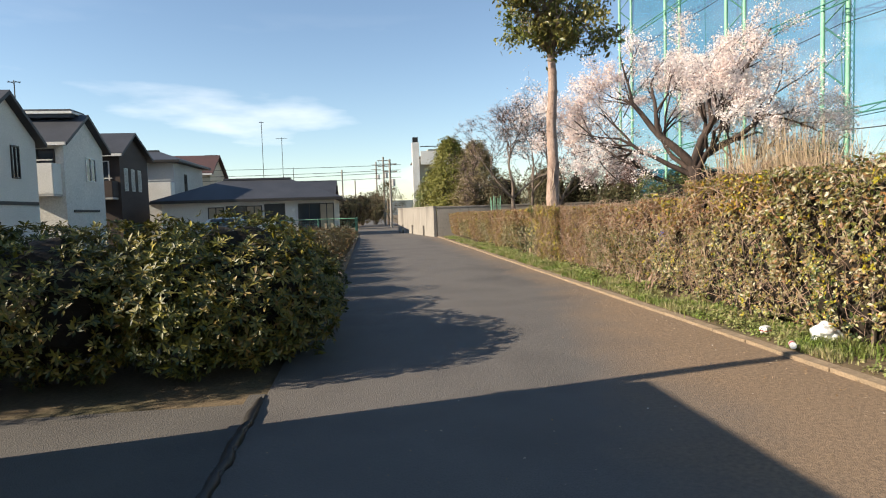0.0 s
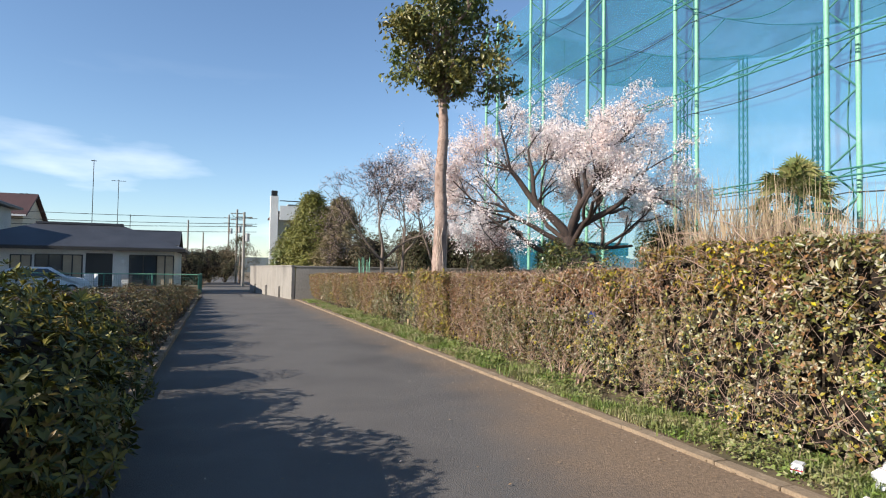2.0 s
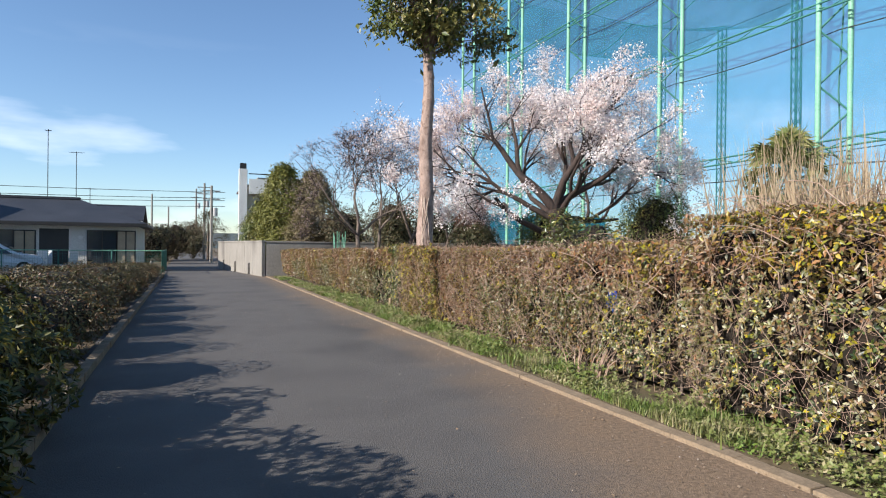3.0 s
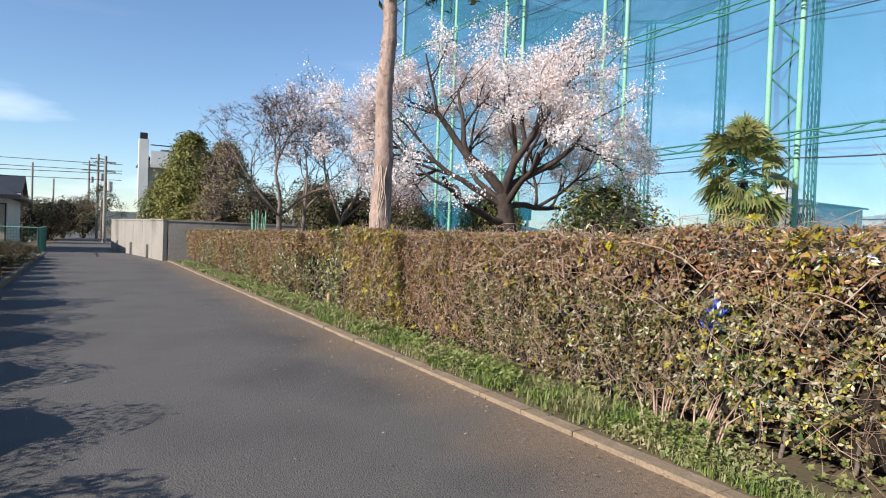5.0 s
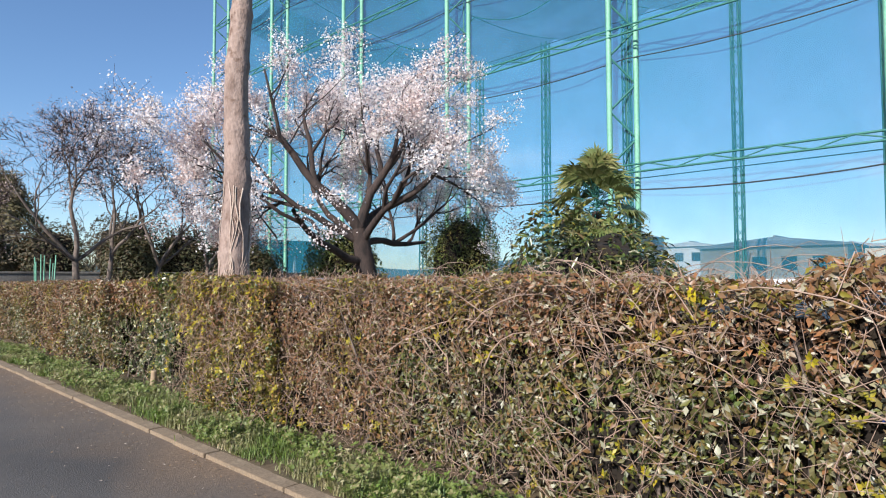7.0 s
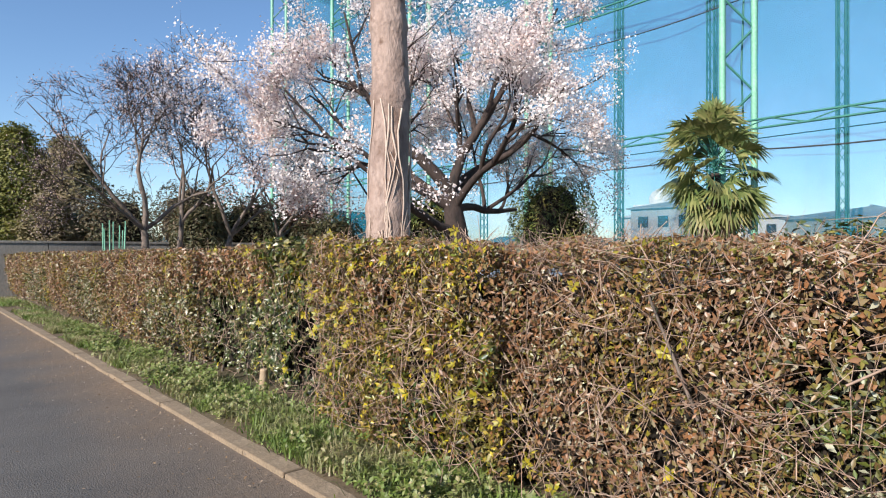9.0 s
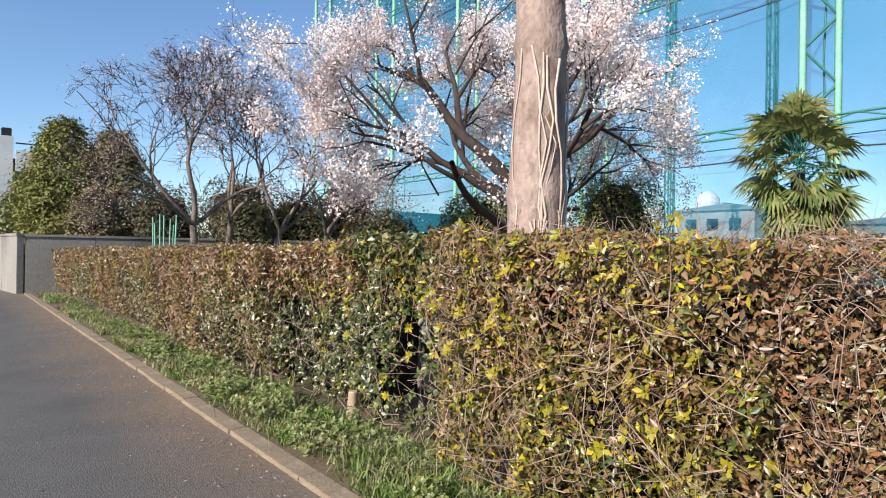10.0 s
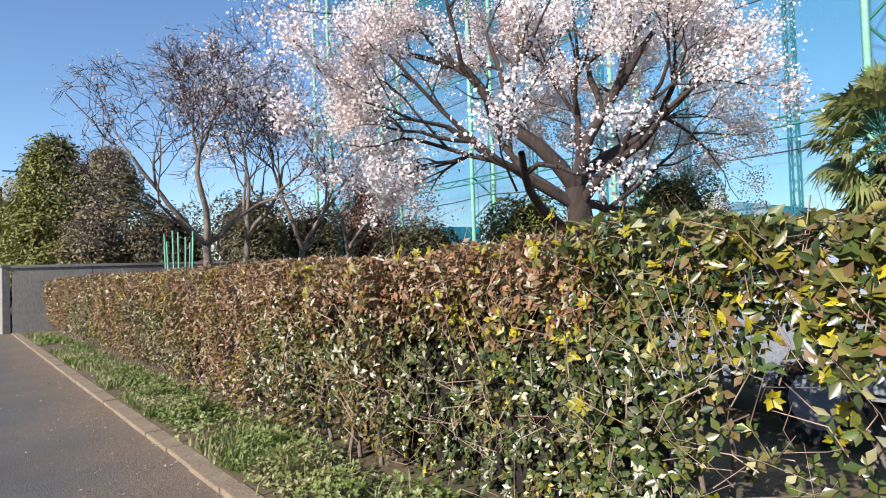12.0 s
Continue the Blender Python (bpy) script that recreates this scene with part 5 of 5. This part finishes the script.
mesh_fence((-14.0, 37.4), (-0.75, 37.4), 1.2, "green wire mesh fence before the white house")
mesh_fence((-0.75, 37.4), (-0.75, 44.0), 1.2, "green wire mesh fence along the lane")

# concrete wall at the far plot
def block_wall(name, x0, x1, y0, y1, h, label, along):
    t = tagged(thing(name, (x0, y0, 0), label, "wall"), kind="structure")
    L = (x1 - x0) if along == "x" else (y1 - y0)
    n = int(L / 1.8)
    for k in range(n):
        a, b = L * k / n, L * (k + 1) / n - 0.012
        bm = box(a, b, 0, y1 - y0, -0.05, h - 0.08, 0.008) if along == "x" else box(0, x1 - x0, a, b, -0.05, h - 0.08, 0.008)
        part("wall_panel", bm, M_CONC, t)
    part("coping", box(-0.03, x1 - x0 + 0.03, -0.03, y1 - y0 + 0.03, h - 0.08, h, 0.012), M_CONC, t)
    return t


east = block_wall("wall_east", 3.75, 3.92, 35.0, 46.4, 1.76, "weathered grey concrete panel wall along the lane", "y")
east.rotation_euler = (0, 0, radians(7.5))
block_wall("wall_south", 3.96, 24.0, 35.02, 35.19, 1.74, "weathered grey concrete panel wall behind the plot", "x")
for k in range(3):
    t = thing("wall_buttress", (3.42 - 0.13 * 3.4 * k, 37.6 + 3.4 * k, 0), "small concrete buttress at the wall foot", "buttress", "buttresses of the wall")
    t.rotation_euler = (0, 0, radians(7.5))
    part("block", box(-0.12, 0.0, -0.12, 0.12, 0, 0.6, 0.02), M_CONC, t)

# white house with chimney behind the conifers
ch, hx, hy = hip_house("chimney_house", 5.2, 12.0, 60, 68, 6.6, 7.6, 2.5, M_CREAM, M_ROOFR, "cream house with a flat terrace and tall white chimney", 0.3, "")
part("chimney", box(-hx - 0.7, -hx - 0.02, -hy - 0.4, -hy + 0.3, 0, 8.15, 0.02), M_TRIM, ch, "tall white chimney stack")
part("chimney_cowl", box(-hx - 0.62, -hx - 0.10, -hy - 0.32, -hy + 0.22, 8.15, 8.65, 0.03), M_DARK, ch, "dark metal cowl")
part("parapet", box(-hx + 0.1, hx, -hy - 0.5, -hy - 0.35, 6.0, 7.3), M_TRIM, ch, "white terrace parapet")
part("upper_storey", box(-hx + 0.9, hx - 0.4, -hy + 0.5, hy - 0.5, 6.55, 7.55, 0.03), M_CREAM, ch, "beige upper storey")
part("terrace_rail", box(-hx + 0.1, 0.6, -hy - 0.46, -hy - 0.4, 7.7, 7.78), M_DARK, ch)
window_part(ch, (-hx + 0.8, -hy, 3.6), 1.0, 1.8, "y", -1)
window_part(ch, (-hx + 2.6, -hy, 3.6), 1.0, 1.8, "y", -1)

# carport
t = thing("carport", (8.6, 42.6, 0), "open carport with a white fascia roof", "carport")
part("roof", box(-1.6, 1.8, -1.2, 2.6, 2.65, 3.0, 0.04), M_TRIM, t)
for x in (-1.4, 1.6):
    for y in (-1.0, 2.4):
        part("post", box(x - 0.05, x + 0.05, y - 0.05, y + 0.05, 0, 2.65, 0.01), M_GREYW, t)
part("back_wall", box(-1.6, 1.8, 2.62, 2.75, 0, 2.65), M_BROWN, t)

# far houses past the range
def far_house(x0, x1, y0, y1, e, rd, wall, label):
    t, hx, hy = hip_house("house", x0, x1, y0, y1, e, e + 0.55 * (rd - e), 2.0, wall, M_GREYW, label, 0.4, "houses past the range")
    for k in range(3):
        window_part(t, (-hx, -hy + 1.5 + 2.6 * k, e - 2.2), 1.2, 1.2, "x", -1)


far_house(66, 74, 21.0, 34.0, 4.4, 6.4, M_CREAM, "low cream house past the driving range")
far_house(70, 80, 44.0, 53.0, 6.5, 8.2, M_WHITE, "white house past the driving range")
far_house(74, 84, 4.0, 16.0, 3.4, 5.0, M_WHITE, "low white house past the driving range")
far_house(95, 105, 58.0, 70.0, 7.0, 9.0, M_GREYW, "distant grey house past the driving range")
t = thing("water_tank", (92, 61, 0), "white domed rooftop tank on a distant building", "tank")
part("tower_block", box(-3, 3, -3, 3, 0, 8.6), M_WHITE, t)
dm = bmesh.new()
bmesh.ops.create_uvsphere(dm, u_segments=16, v_segments=8, radius=1.8, matrix=Matrix.Translation((0, 0, 9.4)))
part("dome", dm, M_TRIM, t)


# low wooded rise on the horizon
v, f = [], []
for k in range(181):
    a = 2 * math.pi * k / 180
    for rad, z in ((330, -1), (345, 9 + 5 * wobble((math.cos(a) * 6, math.sin(a) * 6, 0), 1.0, 2) + 2.5 * wobble((math.cos(a) * 40, math.sin(a) * 40, 0), 1.0, 5)), (420, -1)):
        v.append((rad * math.cos(a), rad * math.sin(a), z))
    if k:
        b = 3 * (k - 1)
        f += [(b, b + 1, b + 4, b + 3), (b + 1, b + 2, b + 5, b + 4)]
# bluish grey tones put the distance haze into the colour of the woods
M_HILL = surface("haze_tinted_woods", [(0.07, 0.10, 0.10), (0.11, 0.14, 0.14), (0.16, 0.17, 0.17)], 0.05, 0.5, 0.95, 0.0)
tagged(part("backdrop", mesh_of("backdrop", v, f, True), M_HILL), "low wooded rise along the horizon with haze painted into its colour", "hills", kind="structure")
for k, (x, y, w, h) in enumerate(((88, 30, 9, 4.6), (92, 14, 10, 5.2), (96, 44, 8, 6.2), (84, -6, 9, 4.4), (110, 24, 10, 6.0), (105, 4, 11, 5.6))):
    far_house(x, x + w, y, y + w, h, h + 1.6, (M_WHITE, M_CREAM, M_GREYW)[k % 3], "distant low house past the driving range")


# ---- parked cars ----
def car(at, yaw, mat, label):
    t = thing("parked_car", (*at, 0), label, "car", "parked cars")
    t.rotation_euler = (0, 0, radians(yaw))
    prof = [(-2.1, 0.35), (-2.15, 0.75), (-1.95, 0.95), (-1.55, 1.38), (-0.9, 1.5), (0.3, 1.48), (1.05, 1.02), (1.9, 0.88), (2.1, 0.65), (2.1, 0.35)]
    bm = bmesh.new()
    L = [[bm.verts.new((x, s * (0.82 if z < 1.1 else 0.66), z)) for x, z in prof] for s in (-1, 1)]
    bm.faces.new(L[0])
    bm.faces.new(L[1][::-1])
    for i in range(len(prof)):
        j = (i + 1) % len(prof)
        bm.faces.new([L[0][i], L[1][i], L[1][j], L[0][j]])
    bmesh.ops.recalc_face_normals(bm, faces=bm.faces)
    bmesh.ops.bevel(bm, geom=[e for e in bm.edges if e.calc_face_angle(0) > 0.25], offset=0.06, segments=2, affect="EDGES")
    b = part("body", bm, mat, t)
    for s in (-1, 1):
        w = bmesh.new()
        vs = [w.verts.new((x, s * y, z)) for x, y, z in ((-1.6, 0.80, 1.0), (0.85, 0.80, 1.0), (0.2, 0.69, 1.40), (-1.3, 0.69, 1.40))]
        w.faces.new(vs)
        r2 = bmesh.ops.extrude_face_region(w, geom=w.faces[:])
        for q in r2["geom"]:
            if isinstance(q, bmesh.types.BMVert):
                q.co.y += 0.035 * s
        part("side_window", w, M_GLASS, b)
    w = box(-0.33, 0.33, -0.62, 0.62, -0.012, 0.012, 0.005)
    w.transform(pose(0.70, 0, 1.27, 0, 32, 0) @ Matrix.Diagonal((1.2, 1, 1, 1)))
    part("windscreen", w, M_GLASS, b)
    for x in (-1.35, 1.3):
        for s in (-1, 1):
            wh = bmesh.new()
            bmesh.ops.create_cone(wh, cap_ends=True, segments=20, radius1=0.31, radius2=0.31, depth=0.2, matrix=pose(x, s * 0.74, 0.31, 90, 0, 0))
            o = part("wheel", wh, M_RUBBER, t)
            rm = bmesh.new()
            bmesh.ops.create_cone(rm, cap_ends=True, segments=16, radius1=0.2, radius2=0.2, depth=0.215, matrix=pose(x, s * 0.74, 0.31, 90, 0, 0))
            part("rim", rm, M_CAR, o)
    for s in (-1, 1):
        part("headlight", box(2.0, 2.13, s * 0.6 - 0.15, s * 0.6 + 0.15, 0.66, 0.8, 0.02), M_TRIM, b, "clear headlight")


car((-8.2, 39.6), 5, M_CARW, "pale blue-white parked car behind the fence")
car((8.3, 19.0), 88, M_CAR, "silver parked car behind the hedge")
car((7.9, 11.0), 80, M_CARW, "white parked car behind the hedge")
for x, y in ((-6.1, 39.5), (-5.6, 39.3), (-5.0, 39.6)):
    t = thing("garden_chair", (x, y, 0), "white plastic garden chair stacked by the fence", "chair", "white chairs")
    t.rotation_euler = (0, 0, x * 3)
    part("seat", box(-0.24, 0.24, -0.24, 0.24, 0.42, 0.46, 0.015), M_PLASTIC, t)
    part("backrest", box(-0.24, 0.24, 0.2, 0.24, 0.46, 1.2, 0.015), M_PLASTIC, t)
    for sx in (-0.2, 0.2):
        for sy in (-0.2, 0.2):
            part("leg", box(sx - 0.02, sx + 0.02, sy - 0.02, sy + 0.02, 0, 0.42, 0.004), M_PLASTIC, t)
t = thing("blue_sheet", (4.9, 9.75, 0.92), "crumpled bright blue plastic sheet caught in the hedge", "sheet")
bs = bmesh.new()
bmesh.ops.create_icosphere(bs, subdivisions=4, radius=0.10)
for q in bs.verts:
    q.co *= 1 + 0.7 * wobble(q.co, 14, 4) + 0.35 * wobble(q.co, 40, 4)
    q.co.x *= 0.5
part("folds", bs, M_BLUE, t)

# building whose shade falls over the start of the lane
t = thing("corner_house", (-6.2, -1.6, 0), "plain low white house at the corner", "house")
part("wall", box(1.9, 2.92, -6, 5.35, 0, 2.85), M_WHITE, t)
part("rear_wall", box(-3.0, 1.88, -6, 4.4, 0, 2.85), M_WHITE, t)
part("roof", box(1.8, 3.0, -6.1, 5.4, 2.87, 3.0, 0.02), M_ROOF, t)
part("rear_roof", box(-3.1, 1.78, -6.1, 4.45, 2.87, 3.0, 0.02), M_ROOF, t)
# unseen post, added to cast the narrow shadow past the roof's corner
utility_pole((-3.05, 3.95), 3.9, "unseen short post at the forecourt corner, added for its shadow", 0.10, False)
